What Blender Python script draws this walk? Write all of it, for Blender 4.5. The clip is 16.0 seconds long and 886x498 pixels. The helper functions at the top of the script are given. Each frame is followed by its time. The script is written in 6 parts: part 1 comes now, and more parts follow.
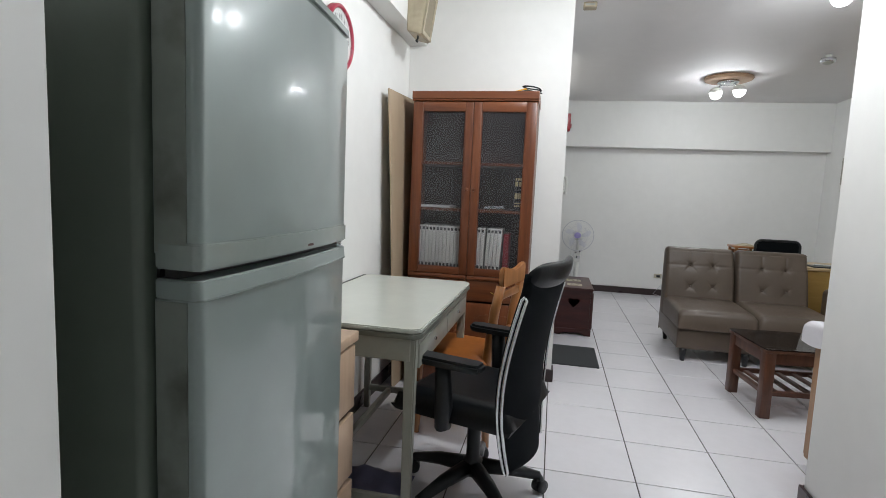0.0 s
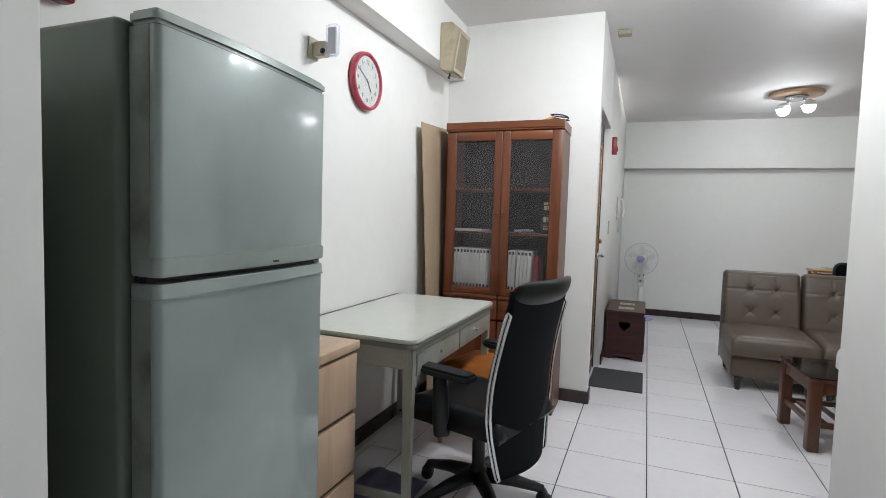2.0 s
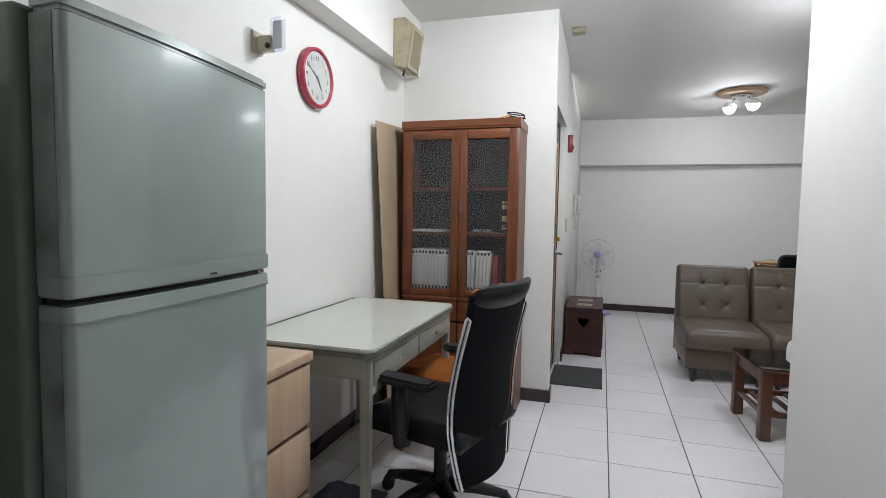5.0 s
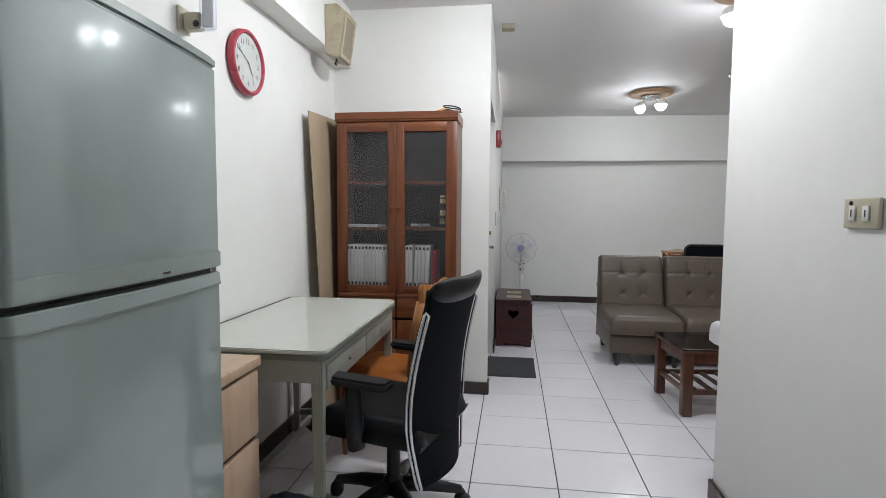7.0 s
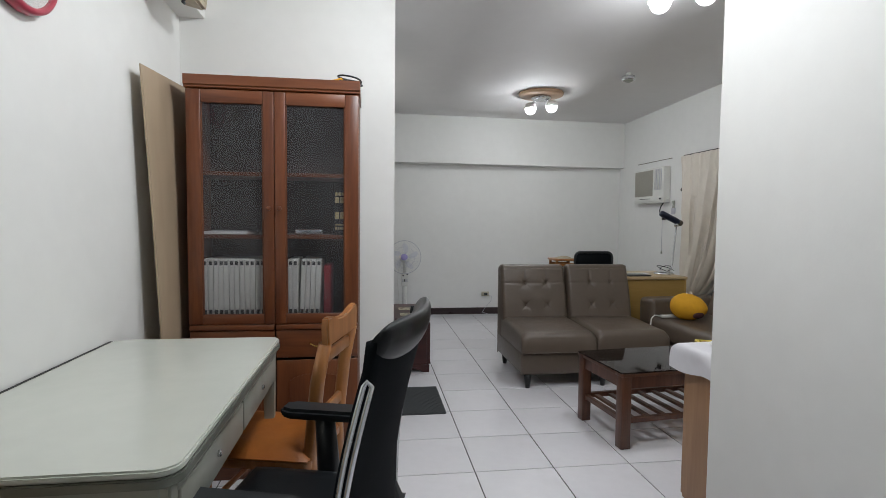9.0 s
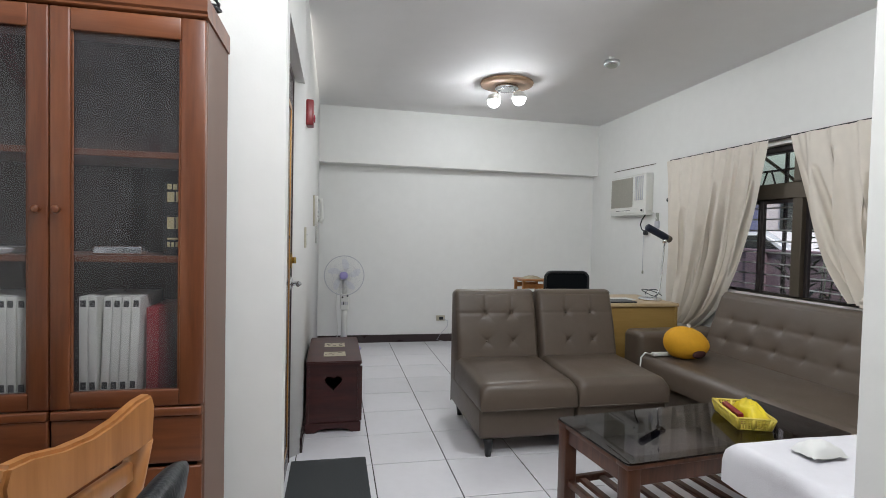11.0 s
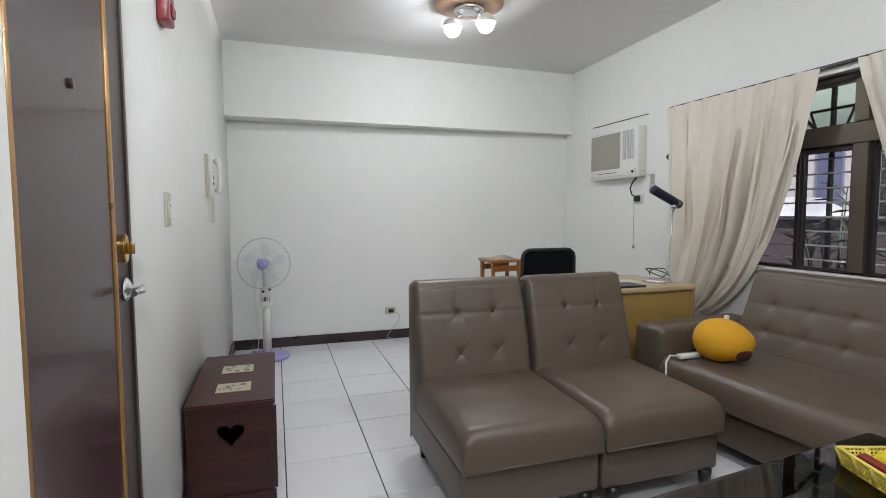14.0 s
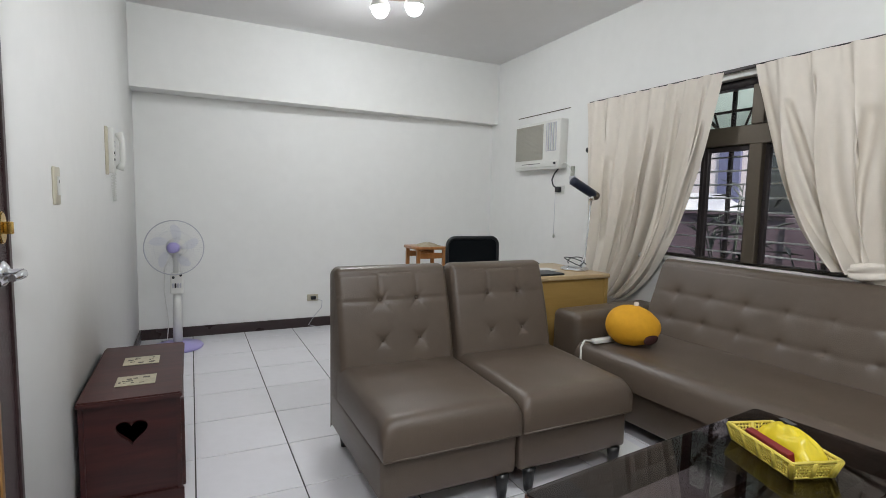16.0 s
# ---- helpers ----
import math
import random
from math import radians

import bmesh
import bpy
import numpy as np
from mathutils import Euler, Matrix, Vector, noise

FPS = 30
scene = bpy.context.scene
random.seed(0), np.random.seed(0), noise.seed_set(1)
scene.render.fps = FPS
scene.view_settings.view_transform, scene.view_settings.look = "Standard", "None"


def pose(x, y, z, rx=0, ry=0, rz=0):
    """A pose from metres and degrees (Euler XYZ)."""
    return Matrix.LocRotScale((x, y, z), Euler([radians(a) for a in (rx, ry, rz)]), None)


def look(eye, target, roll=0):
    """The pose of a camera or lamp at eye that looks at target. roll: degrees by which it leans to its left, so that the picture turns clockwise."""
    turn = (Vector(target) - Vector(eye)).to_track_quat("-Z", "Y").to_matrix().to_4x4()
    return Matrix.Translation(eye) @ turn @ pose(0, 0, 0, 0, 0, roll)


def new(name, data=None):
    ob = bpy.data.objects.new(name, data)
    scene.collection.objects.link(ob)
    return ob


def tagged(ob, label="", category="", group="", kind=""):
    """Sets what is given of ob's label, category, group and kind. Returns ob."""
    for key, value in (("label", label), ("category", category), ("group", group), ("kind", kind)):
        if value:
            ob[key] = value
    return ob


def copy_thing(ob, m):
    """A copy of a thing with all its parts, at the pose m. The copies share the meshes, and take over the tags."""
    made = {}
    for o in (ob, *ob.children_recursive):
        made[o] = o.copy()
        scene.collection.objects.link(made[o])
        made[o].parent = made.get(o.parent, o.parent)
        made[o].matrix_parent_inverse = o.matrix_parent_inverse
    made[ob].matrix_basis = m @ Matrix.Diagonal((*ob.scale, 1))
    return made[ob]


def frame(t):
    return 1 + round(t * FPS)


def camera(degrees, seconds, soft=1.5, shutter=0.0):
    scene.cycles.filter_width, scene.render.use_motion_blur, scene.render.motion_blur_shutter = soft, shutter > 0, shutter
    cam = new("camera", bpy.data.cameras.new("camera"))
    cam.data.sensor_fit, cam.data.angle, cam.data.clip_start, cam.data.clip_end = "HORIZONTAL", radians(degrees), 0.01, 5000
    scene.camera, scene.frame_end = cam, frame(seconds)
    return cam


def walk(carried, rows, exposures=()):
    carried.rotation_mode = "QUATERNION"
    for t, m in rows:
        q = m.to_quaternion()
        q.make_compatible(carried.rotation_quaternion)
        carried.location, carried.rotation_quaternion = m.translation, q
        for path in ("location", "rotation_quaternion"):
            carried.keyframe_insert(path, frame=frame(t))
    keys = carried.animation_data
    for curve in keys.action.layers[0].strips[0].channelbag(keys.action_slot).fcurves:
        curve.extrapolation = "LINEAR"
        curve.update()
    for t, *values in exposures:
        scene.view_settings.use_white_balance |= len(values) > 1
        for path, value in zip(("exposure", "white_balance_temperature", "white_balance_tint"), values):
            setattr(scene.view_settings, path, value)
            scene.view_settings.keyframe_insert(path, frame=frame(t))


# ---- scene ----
cam = camera(81.0, 16.0, soft=0.85)
PATH = [
    (0, (0.18, 0.169, 1.225), (-0.231, 2.115, 1.018), 2.5),
    (0.5, (0.267, 0.062, 1.233), (-0.242, 1.986, 1.03), 3.2),
    (1, (0.327, 0.075, 1.244), (-0.205, 1.997, 1.093), 1.7),
    (1.5, (0.457, 0.092, 1.236), (-0.186, 1.982, 1.123), 2.7),
    (2, (0.548, 0.085, 1.238), (-0.18, 1.943, 1.112), 1.8),
    (2.5, (0.577, 0.07, 1.239), (-0.185, 1.914, 1.106), 1.8),
    (3, (0.586, 0.079, 1.246), (-0.174, 1.924, 1.116), 1.1),
    (3.5, (0.6, 0.098, 1.235), (-0.157, 1.945, 1.11), 0.9),
    (4, (0.581, 0.135, 1.245), (-0.11, 2.008, 1.115), 0.9),
    (4.2, (0.564, 0.167, 1.258), (-0.085, 2.054, 1.126), 0.9),
    (6.3, (0.497, 0.137, 1.246), (-0.021, 2.064, 1.112), 1.2),
    (6.5, (0.473, 0.152, 1.247), (0.003, 2.09, 1.106), 1.3),
    (7, (0.388, 0.174, 1.239), (0.121, 2.151, 1.099), 0.4),
    (7.5, (0.3, 0.268, 1.218), (0.115, 2.256, 1.094), 1.4),
    (8, (0.242, 0.454, 1.23), (0.16, 2.451, 1.139), 1.8),
    (8.5, (0.183, 0.634, 1.226), (0.176, 2.628, 1.06), 2.1),
    (9, (0.108, 0.872, 1.216), (0.379, 2.85, 1.109), 0.6),
    (9.5, (0.118, 1.063, 1.202), (0.606, 3.001, 1.12), 0.2),
    (10, (0.22, 1.317, 1.219), (0.611, 3.277, 1.156), 0.5),
    (10.2, (0.251, 1.411, 1.227), (0.653, 3.369, 1.18), 0.8),
    (12.3, (0.557, 2.348, 1.192), (0.975, 4.299, 1.056), 2.1),
    (12.5, (0.556, 2.416, 1.184), (1.03, 4.354, 1.036), 1.8),
    (13, (0.546, 2.571, 1.19), (1.22, 4.452, 1.11), 0.2),
    (13.5, (0.539, 2.791, 1.19), (1.163, 4.689, 1.105), 0.7),
    (14, (0.59, 2.842, 1.171), (1.203, 4.741, 1.031), -0.2),
    (14.5, (0.609, 2.869, 1.167), (1.23, 4.763, 1.005), 0.4),
    (15, (0.609, 2.827, 1.167), (1.296, 4.697, 0.988), 1.0),
    (15.5, (0.61, 2.833, 1.166), (1.441, 4.642, 0.973), 1.4),
    (16, (0.612, 2.86, 1.166), (1.484, 4.65, 0.98), 1.3),
]
walk(cam, [(t, look(eye, target, roll)) for t, eye, target, roll in PATH],
     exposures=[(0, 0.16), (2.2, 0.17), (3.0, 0.06), (6.5, 0.10), (8.2, -0.06), (9.2, -0.07), (10.2, 0.12), (12.3, 0.40), (14, 0.42), (16, 0.44)])

# ---- light ----
world = bpy.data.worlds.new("world")
scene.world = world
world.use_nodes = True
_wn = world.node_tree.nodes
_sky = _wn.new("ShaderNodeTexSky")
_sky.sky_type, _sky.sun_disc = "NISHITA", False
_sky.sun_elevation, _sky.sun_rotation = radians(55), radians(207)
_wn["Background"].inputs["Strength"].default_value = 0.15
world.node_tree.links.new(_sky.outputs["Color"], _wn["Background"].inputs["Color"])
_sun = new("sun", bpy.data.lights.new("sun", "SUN"))
_sun.data.energy, _sun.data.angle, _sun.data.color = 5.0, radians(4), (1, 0.96, 0.9)
_sun.matrix_world = look((-3, -13.8, 28.6), (6, 4, 0))
LIVING_WATTS, DINING_FILL_WATTS = 16.0, 29.0
BULB_COLOR = (0.92, 0.955, 0.995)


# ---- materials ----
def material(name, colour, rough=0.5, metal=0.0, vary=0.06, scale=8.0, bump=0.0, bump_scale=60.0, dirt=None, dirt_amount=0.0,
             dirt_scale=2.5, stretch=(1, 1, 1), coat=0.0, random_tint=0.0, rough_vary=0.08, spec=0.5, coat_rough=0.03):
    m = bpy.data.materials.new(name)
    m.use_nodes = True
    nt, N = m.node_tree, m.node_tree.nodes
    b = N["Principled BSDF"]
    b.inputs["Metallic"].default_value = metal
    b.inputs["Coat Weight"].default_value = coat
    b.inputs["Specular IOR Level"].default_value = spec
    b.inputs["Coat Roughness"].default_value = coat_rough
    tc, mp = N.new("ShaderNodeTexCoord"), N.new("ShaderNodeMapping")
    mp.inputs["Scale"].default_value = stretch
    nt.links.new(tc.outputs["Object"], mp.inputs["Vector"])

    def noise_node(s, detail=4.0):
        n = N.new("ShaderNodeTexNoise")
        n.inputs["Scale"].default_value, n.inputs["Detail"].default_value = s, detail
        nt.links.new(mp.outputs["Vector"], n.inputs["Vector"])
        return n
    big, fine = noise_node(scale * 0.3), noise_node(scale * 4)
    add = N.new("ShaderNodeMath")
    add.operation = "ADD"
    nt.links.new(big.outputs["Fac"], add.inputs[0])
    nt.links.new(fine.outputs["Fac"], add.inputs[1])
    ramp = N.new("ShaderNodeMapRange")
    ramp.inputs["From Min"].default_value, ramp.inputs["From Max"].default_value = 0.6, 1.4
    ramp.inputs["To Min"].default_value, ramp.inputs["To Max"].default_value = 1 - vary, 1 + vary
    nt.links.new(add.outputs[0], ramp.inputs["Value"])
    val = ramp.outputs["Result"]
    if random_tint:
        oi, mr, mul = N.new("ShaderNodeObjectInfo"), N.new("ShaderNodeMapRange"), N.new("ShaderNodeMath")
        mr.inputs["To Min"].default_value, mr.inputs["To Max"].default_value = 1 - random_tint, 1 + random_tint
        nt.links.new(oi.outputs["Random"], mr.inputs["Value"])
        mul.operation = "MULTIPLY"
        nt.links.new(val, mul.inputs[0])
        nt.links.new(mr.outputs["Result"], mul.inputs[1])
        val = mul.outputs[0]
    col = N.new("ShaderNodeVectorMath")
    col.operation = "SCALE"
    col.inputs[0].default_value = colour
    nt.links.new(val, col.inputs["Scale"])
    out = col.outputs["Vector"]
    if dirt:
        dn = noise_node(dirt_scale, 6)
        dr = N.new("ShaderNodeMapRange")
        dr.inputs["From Min"].default_value, dr.inputs["From Max"].default_value = 0.5, 0.75
        dr.inputs["To Max"].default_value = dirt_amount
        nt.links.new(dn.outputs["Fac"], dr.inputs["Value"])
        mx = N.new("ShaderNodeMix")
        mx.data_type = "RGBA"
        nt.links.new(dr.outputs["Result"], mx.inputs["Factor"])
        nt.links.new(out, mx.inputs["A"])
        mx.inputs["B"].default_value = (*dirt, 1)
        out = mx.outputs["Result"]
    nt.links.new(out, b.inputs["Base Color"])
    rr = N.new("ShaderNodeMapRange")
    rr.inputs["To Min"].default_value, rr.inputs["To Max"].default_value = max(0.02, rough - rough_vary), min(1, rough + rough_vary)
    nt.links.new(big.outputs["Fac"], rr.inputs["Value"])
    nt.links.new(rr.outputs["Result"], b.inputs["Roughness"])
    if bump:
        bn, bp = noise_node(bump_scale, 3), N.new("ShaderNodeBump")
        bp.inputs["Strength"].default_value, bp.inputs["Distance"].default_value = bump, 0.004
        nt.links.new(bn.outputs["Fac"], bp.inputs["Height"])
        nt.links.new(bp.outputs["Normal"], b.inputs["Normal"])
    return m


def wood(name, dark, light, rough=0.35, axis="Z", scale=9.0, coat=0.15, warp=2.0):
    m = bpy.data.materials.new(name)
    m.use_nodes = True
    nt, N = m.node_tree, m.node_tree.nodes
    b = N["Principled BSDF"]
    b.inputs["Coat Weight"].default_value = coat
    b.inputs["Coat Roughness"].default_value = 0.25
    tc, mp = N.new("ShaderNodeTexCoord"), N.new("ShaderNodeMapping")
    mp.inputs["Scale"].default_value = tuple(0.09 if a == axis else 1.0 for a in "XYZ")
    nt.links.new(tc.outputs["Object"], mp.inputs["Vector"])
    n1, n2 = N.new("ShaderNodeTexNoise"), N.new("ShaderNodeTexNoise")
    n1.inputs["Scale"].default_value, n1.inputs["Detail"].default_value, n1.inputs["Distortion"].default_value = scale, 6, warp
    n2.inputs["Scale"].default_value, n2.inputs["Detail"].default_value = scale * 14, 3
    for n in (n1, n2):
        nt.links.new(mp.outputs["Vector"], n.inputs["Vector"])
    mixf = N.new("ShaderNodeMath")
    mixf.operation = "MULTIPLY_ADD"
    mixf.inputs[1].default_value, mixf.inputs[2].default_value = 0.35, -0.18
    nt.links.new(n2.outputs["Fac"], mixf.inputs[0])
    add = N.new("ShaderNodeMath")
    add.operation = "ADD"
    nt.links.new(n1.outputs["Fac"], add.inputs[0])
    nt.links.new(mixf.outputs[0], add.inputs[1])
    cr = N.new("ShaderNodeValToRGB")
    cr.color_ramp.elements[0].position, cr.color_ramp.elements[1].position = 0.3, 0.72
    cr.color_ramp.elements[0].color, cr.color_ramp.elements[1].color = (*dark, 1), (*light, 1)
    nt.links.new(add.outputs[0], cr.inputs["Fac"])
    nt.links.new(cr.outputs["Color"], b.inputs["Base Color"])
    b.inputs["Roughness"].default_value = rough
    bp = N.new("ShaderNodeBump")
    bp.inputs["Strength"].default_value, bp.inputs["Distance"].default_value = 0.15, 0.002
    nt.links.new(add.outputs[0], bp.inputs["Height"])
    nt.links.new(bp.outputs["Normal"], b.inputs["Normal"])
    return m


def glass_mat(name, tint, rough=0.02, dust=0.0):
    m = bpy.data.materials.new(name)
    m.use_nodes = True
    nt, N = m.node_tree, m.node_tree.nodes
    N.remove(N["Principled BSDF"])
    tr, gl, mx, lw = N.new("ShaderNodeBsdfTransparent"), N.new("ShaderNodeBsdfGlossy"), N.new("ShaderNodeMixShader"), N.new("ShaderNodeLayerWeight")
    pw, ma = N.new("ShaderNodeMath"), N.new("ShaderNodeMath")
    pw.operation, ma.operation = "POWER", "MULTIPLY_ADD"
    pw.inputs[1].default_value, ma.inputs[1].default_value, ma.inputs[2].default_value = 5.0, 0.9, 0.045
    lw.inputs["Blend"].default_value = 0.5
    nt.links.new(lw.outputs["Facing"], pw.inputs[0])
    nt.links.new(pw.outputs[0], ma.inputs[0])
    tr.inputs["Color"].default_value = (*tint, 1)
    gl.inputs["Roughness"].default_value = rough
    nt.links.new(ma.outputs[0], mx.inputs[0])
    nt.links.new(tr.outputs[0], mx.inputs[1])
    nt.links.new(gl.outputs[0], mx.inputs[2])
    last = mx
    if dust:
        # thin even film of dust on the pane
        last, df, no, mu = N.new("ShaderNodeMixShader"), N.new("ShaderNodeBsdfDiffuse"), N.new("ShaderNodeTexNoise"), N.new("ShaderNodeMath")
        df.inputs["Color"].default_value = (0.55, 0.54, 0.56, 1)
        no.inputs["Scale"].default_value = 5.0
        mu.operation, mu.inputs[1].default_value = "MULTIPLY", dust * 2
        ma.inputs[1].default_value, ma.inputs[2].default_value = 0.6, 0.02
        nt.links.new(no.outputs["Fac"], mu.inputs[0])
        nt.links.new(mu.outputs[0], last.inputs[0])
        nt.links.new(mx.outputs[0], last.inputs[1])
        nt.links.new(df.outputs[0], last.inputs[2])
    nt.links.new(last.outputs[0], N["Material Output"].inputs["Surface"])
    return m


def glow(name, colour, strength):
    m = bpy.data.materials.new(name)
    m.use_nodes = True
    b = m.node_tree.nodes["Principled BSDF"]
    b.inputs["Base Color"].default_value = (*colour, 1)
    b.inputs["Emission Color"].default_value = (*colour, 1)
    b.inputs["Emission Strength"].default_value = strength
    return m


M_WALL = material("wall_paint", (0.80, 0.80, 0.775), 0.62, vary=0.025, scale=3, bump=0.06, bump_scale=90, dirt=(0.66, 0.65, 0.60), dirt_amount=0.16, dirt_scale=1.3)
M_CEIL = material("ceiling_paint", (0.83, 0.815, 0.81), 0.75, vary=0.02, scale=2, bump=0.1, bump_scale=50)
M_TILE = material("floor_tile", (0.78, 0.77, 0.80), 0.2, vary=0.03, scale=5, random_tint=0.025, dirt=(0.55, 0.53, 0.53), dirt_amount=0.22, dirt_scale=3, rough_vary=0.07, bump=0.03, bump_scale=14)
M_GROUT = material("grout", (0.07, 0.065, 0.065), 0.9, vary=0.2)
M_BASE = material("baseboard_tile", (0.035, 0.022, 0.022), 0.28, vary=0.2, scale=14)
M_LEATHER = material("taupe_leather", (0.104, 0.078, 0.058), 0.34, vary=0.08, scale=6, bump=0.22, bump_scale=260, rough_vary=0.12)
M_BLACKFOOT = material("black_lacquer", (0.012, 0.012, 0.013), 0.3)
M_FRIDGE = material("fridge_enamel", (0.30, 0.362, 0.345), 0.30, metal=0.1, vary=0.05, scale=3, coat=0.9, dirt=(0.22, 0.24, 0.215), dirt_amount=0.28, dirt_scale=4.5, rough_vary=0.06, coat_rough=0.055)
# real grime over a base darkened for the less lit door side
M_FRIDGE_EDGE = material("fridge_worn_shaded_edge", (0.24, 0.27, 0.24), 0.4, metal=0.05, vary=0.14, scale=7, dirt=(0.07, 0.06, 0.045), dirt_amount=0.85, dirt_scale=9)
# cabinet sides: even green-grey, about half as bright as the door colour
M_FRIDGE_SIDE = material("fridge_side_tone", (0.13, 0.16, 0.13), 0.33, vary=0.1, scale=4, coat=0.1)
M_FRIDGE_BAND = material("fridge_lip_enamel", (0.33, 0.385, 0.36), 0.25, metal=0.15, vary=0.06, scale=9, coat=0.6)
M_RUBBER = material("dark_rubber", (0.02, 0.02, 0.02), 0.6)
M_DESKTOP = material("cream_enamel_top", (0.60, 0.62, 0.56), 0.2, vary=0.03, scale=4, dirt=(0.42, 0.42, 0.36), dirt_amount=0.14, dirt_scale=5)
M_STEEL = material("grey_green_steel", (0.36, 0.37, 0.32), 0.4, metal=0.1, vary=0.06, scale=8, dirt=(0.18, 0.16, 0.12), dirt_amount=0.4, dirt_scale=7)
M_EDGE = material("desk_edge_trim", (0.20, 0.21, 0.18), 0.35, metal=0.4)
M_BEECH = wood("pale_beech", (0.44, 0.30, 0.20), (0.56, 0.41, 0.29), 0.45, "Z", 6, coat=0.05)
# dark brown stands in for the shade inside grooves and set-back plinths
M_RECSHADE = material("recess_shade", (0.10, 0.06, 0.035), 0.7)
M_CHERRY = wood("cherry_wood", (0.105, 0.029, 0.010), (0.21, 0.066, 0.022), 0.38, "Z", 7, coat=0.12)
M_CHERRY_H = wood("cherry_wood_rail", (0.105, 0.029, 0.010), (0.21, 0.066, 0.022), 0.38, "X", 7, coat=0.12)
M_SIDEPALE = material("bookcase_side_veneer", (0.145, 0.076, 0.050), 0.48, vary=0.05, scale=5, coat=0.03, rough_vary=0.03)
M_CASE_IN = material("bookcase_inside", (0.055, 0.036, 0.03), 0.6, vary=0.1)
M_GLASS = glass_mat("clear_glass", (0.80, 0.80, 0.82), 0.03, 0.036)
M_WINGLASS = glass_mat("window_glass", (0.92, 0.93, 0.93))
M_PAPERWHITE = material("white_book_cloth", (0.76, 0.76, 0.69), 0.6, vary=0.06, random_tint=0.06)
M_DARKPRINT = material("dark_print", (0.06, 0.06, 0.06), 0.6)
M_REDBOOK = material("red_book_cloth", (0.28, 0.02, 0.03), 0.5)
M_BLACKBOOK = material("black_book_cloth", (0.012, 0.011, 0.01), 0.5)
M_GOLD = material("gold_print", (0.62, 0.52, 0.28), 0.4, metal=0.3)
M_CARD = material("brown_hardboard", (0.42, 0.32, 0.22), 0.6, vary=0.08, scale=4, stretch=(1, 1, 0.2), dirt=(0.24, 0.17, 0.11), dirt_amount=0.35)
M_BLACKLEATHER = material("black_leather", (0.008, 0.010, 0.012), 0.32, spec=0.3, vary=0.1, bump=0.15, bump_scale=220)
M_BLACKMESH = material("black_mesh_fabric", (0.005, 0.007, 0.009), 0.9, spec=0.15, vary=0.15, scale=30, bump=0.3, bump_scale=700)
M_BLACKPLAST = material("black_plastic", (0.013, 0.016, 0.019), 0.42, vary=0.1, bump=0.06, bump_scale=400)
M_CHROME = material("brushed_chrome", (0.72, 0.74, 0.76), 0.2, metal=1.0, vary=0.03)
M_ORANGEWOOD = wood("orange_pine", (0.30, 0.115, 0.03), (0.46, 0.20, 0.065), 0.3, "Z", 7, coat=0.3)
M_ORANGESEAT = material("orange_brown_leatherette", (0.36, 0.115, 0.02), 0.4, vary=0.16, scale=7, bump=0.15, bump_scale=180, dirt=(0.20, 0.06, 0.012), dirt_amount=0.4)
M_TABLEWOOD = wood("red_brown_table_wood", (0.062, 0.023, 0.012), (0.135, 0.052, 0.028), 0.36, "Z", 8, coat=0.15)
M_TABLEGLASS = glass_mat("smoked_glass", (0.42, 0.38, 0.38), 0.02)
M_CHEST = wood("dark_rosewood_chest", (0.026, 0.006, 0.006), (0.072, 0.016, 0.013), 0.42, "X", 7, coat=0.08)
M_PLAQUE = material("cream_plaque", (0.46, 0.42, 0.30), 0.5, vary=0.25, scale=30)
M_PLAQUEART = material("plaque_print", (0.09, 0.075, 0.055), 0.5, vary=0.3, scale=40)
M_MAT = material("grey_rubber_mat", (0.055, 0.060, 0.063), 0.85, vary=0.12, scale=30, bump=0.5, bump_scale=240)
M_DOOR = material("purple_brown_lacquer", (0.052, 0.024, 0.029), 0.26, vary=0.12, scale=2, stretch=(1, 1, 0.25), coat=0.12)
M_DOORGOLD = material("brass_moulding", (0.45, 0.24, 0.07), 0.3, metal=0.7, vary=0.15, scale=12)
M_DOORFRAME = material("door_frame_paint", (0.035, 0.018, 0.018), 0.35)
M_BRASS = material("polished_brass", (0.62, 0.42, 0.13), 0.22, metal=1.0)
M_RED = material("red_plastic", (0.24, 0.018, 0.022), 0.3, vary=0.08)
M_PINK = material("raspberry_plastic", (0.42, 0.055, 0.085), 0.28, vary=0.06)
M_WHITEPL = material("white_plastic", (0.72, 0.72, 0.68), 0.35, vary=0.03)
M_IVORY = material("aged_ivory_plastic", (0.52, 0.48, 0.37), 0.42, vary=0.06, scale=10)
M_BLUEPL = material("lilac_plastic", (0.36, 0.32, 0.62), 0.35, vary=0.05)
M_CLEARPL = glass_mat("clear_fan_plastic", (0.90, 0.91, 0.97), 0.12)
M_ACGRILLE = material("grey_beige_grille", (0.40, 0.385, 0.33), 0.6, vary=0.05)
M_CAGE = material("fan_cage_wire", (0.52, 0.52, 0.56), 0.35, metal=0.3)
M_SPEAKER = material("yellowed_plastic", (0.42, 0.365, 0.26), 0.5, vary=0.1, scale=10, dirt=(0.18, 0.135, 0.08), dirt_amount=0.6, dirt_scale=8)
M_GRILLE = material("beige_grille_cloth", (0.27, 0.235, 0.17), 0.8, vary=0.1, bump=0.4, bump_scale=400)
M_CURTAIN = material("beige_curtain_cloth", (0.72, 0.665, 0.585), 0.8, vary=0.06, scale=5, bump=0.25, bump_scale=500, stretch=(1, 1, 0.6))
M_ALU = material("bronze_aluminium", (0.105, 0.085, 0.062), 0.42, metal=0.4, vary=0.06)
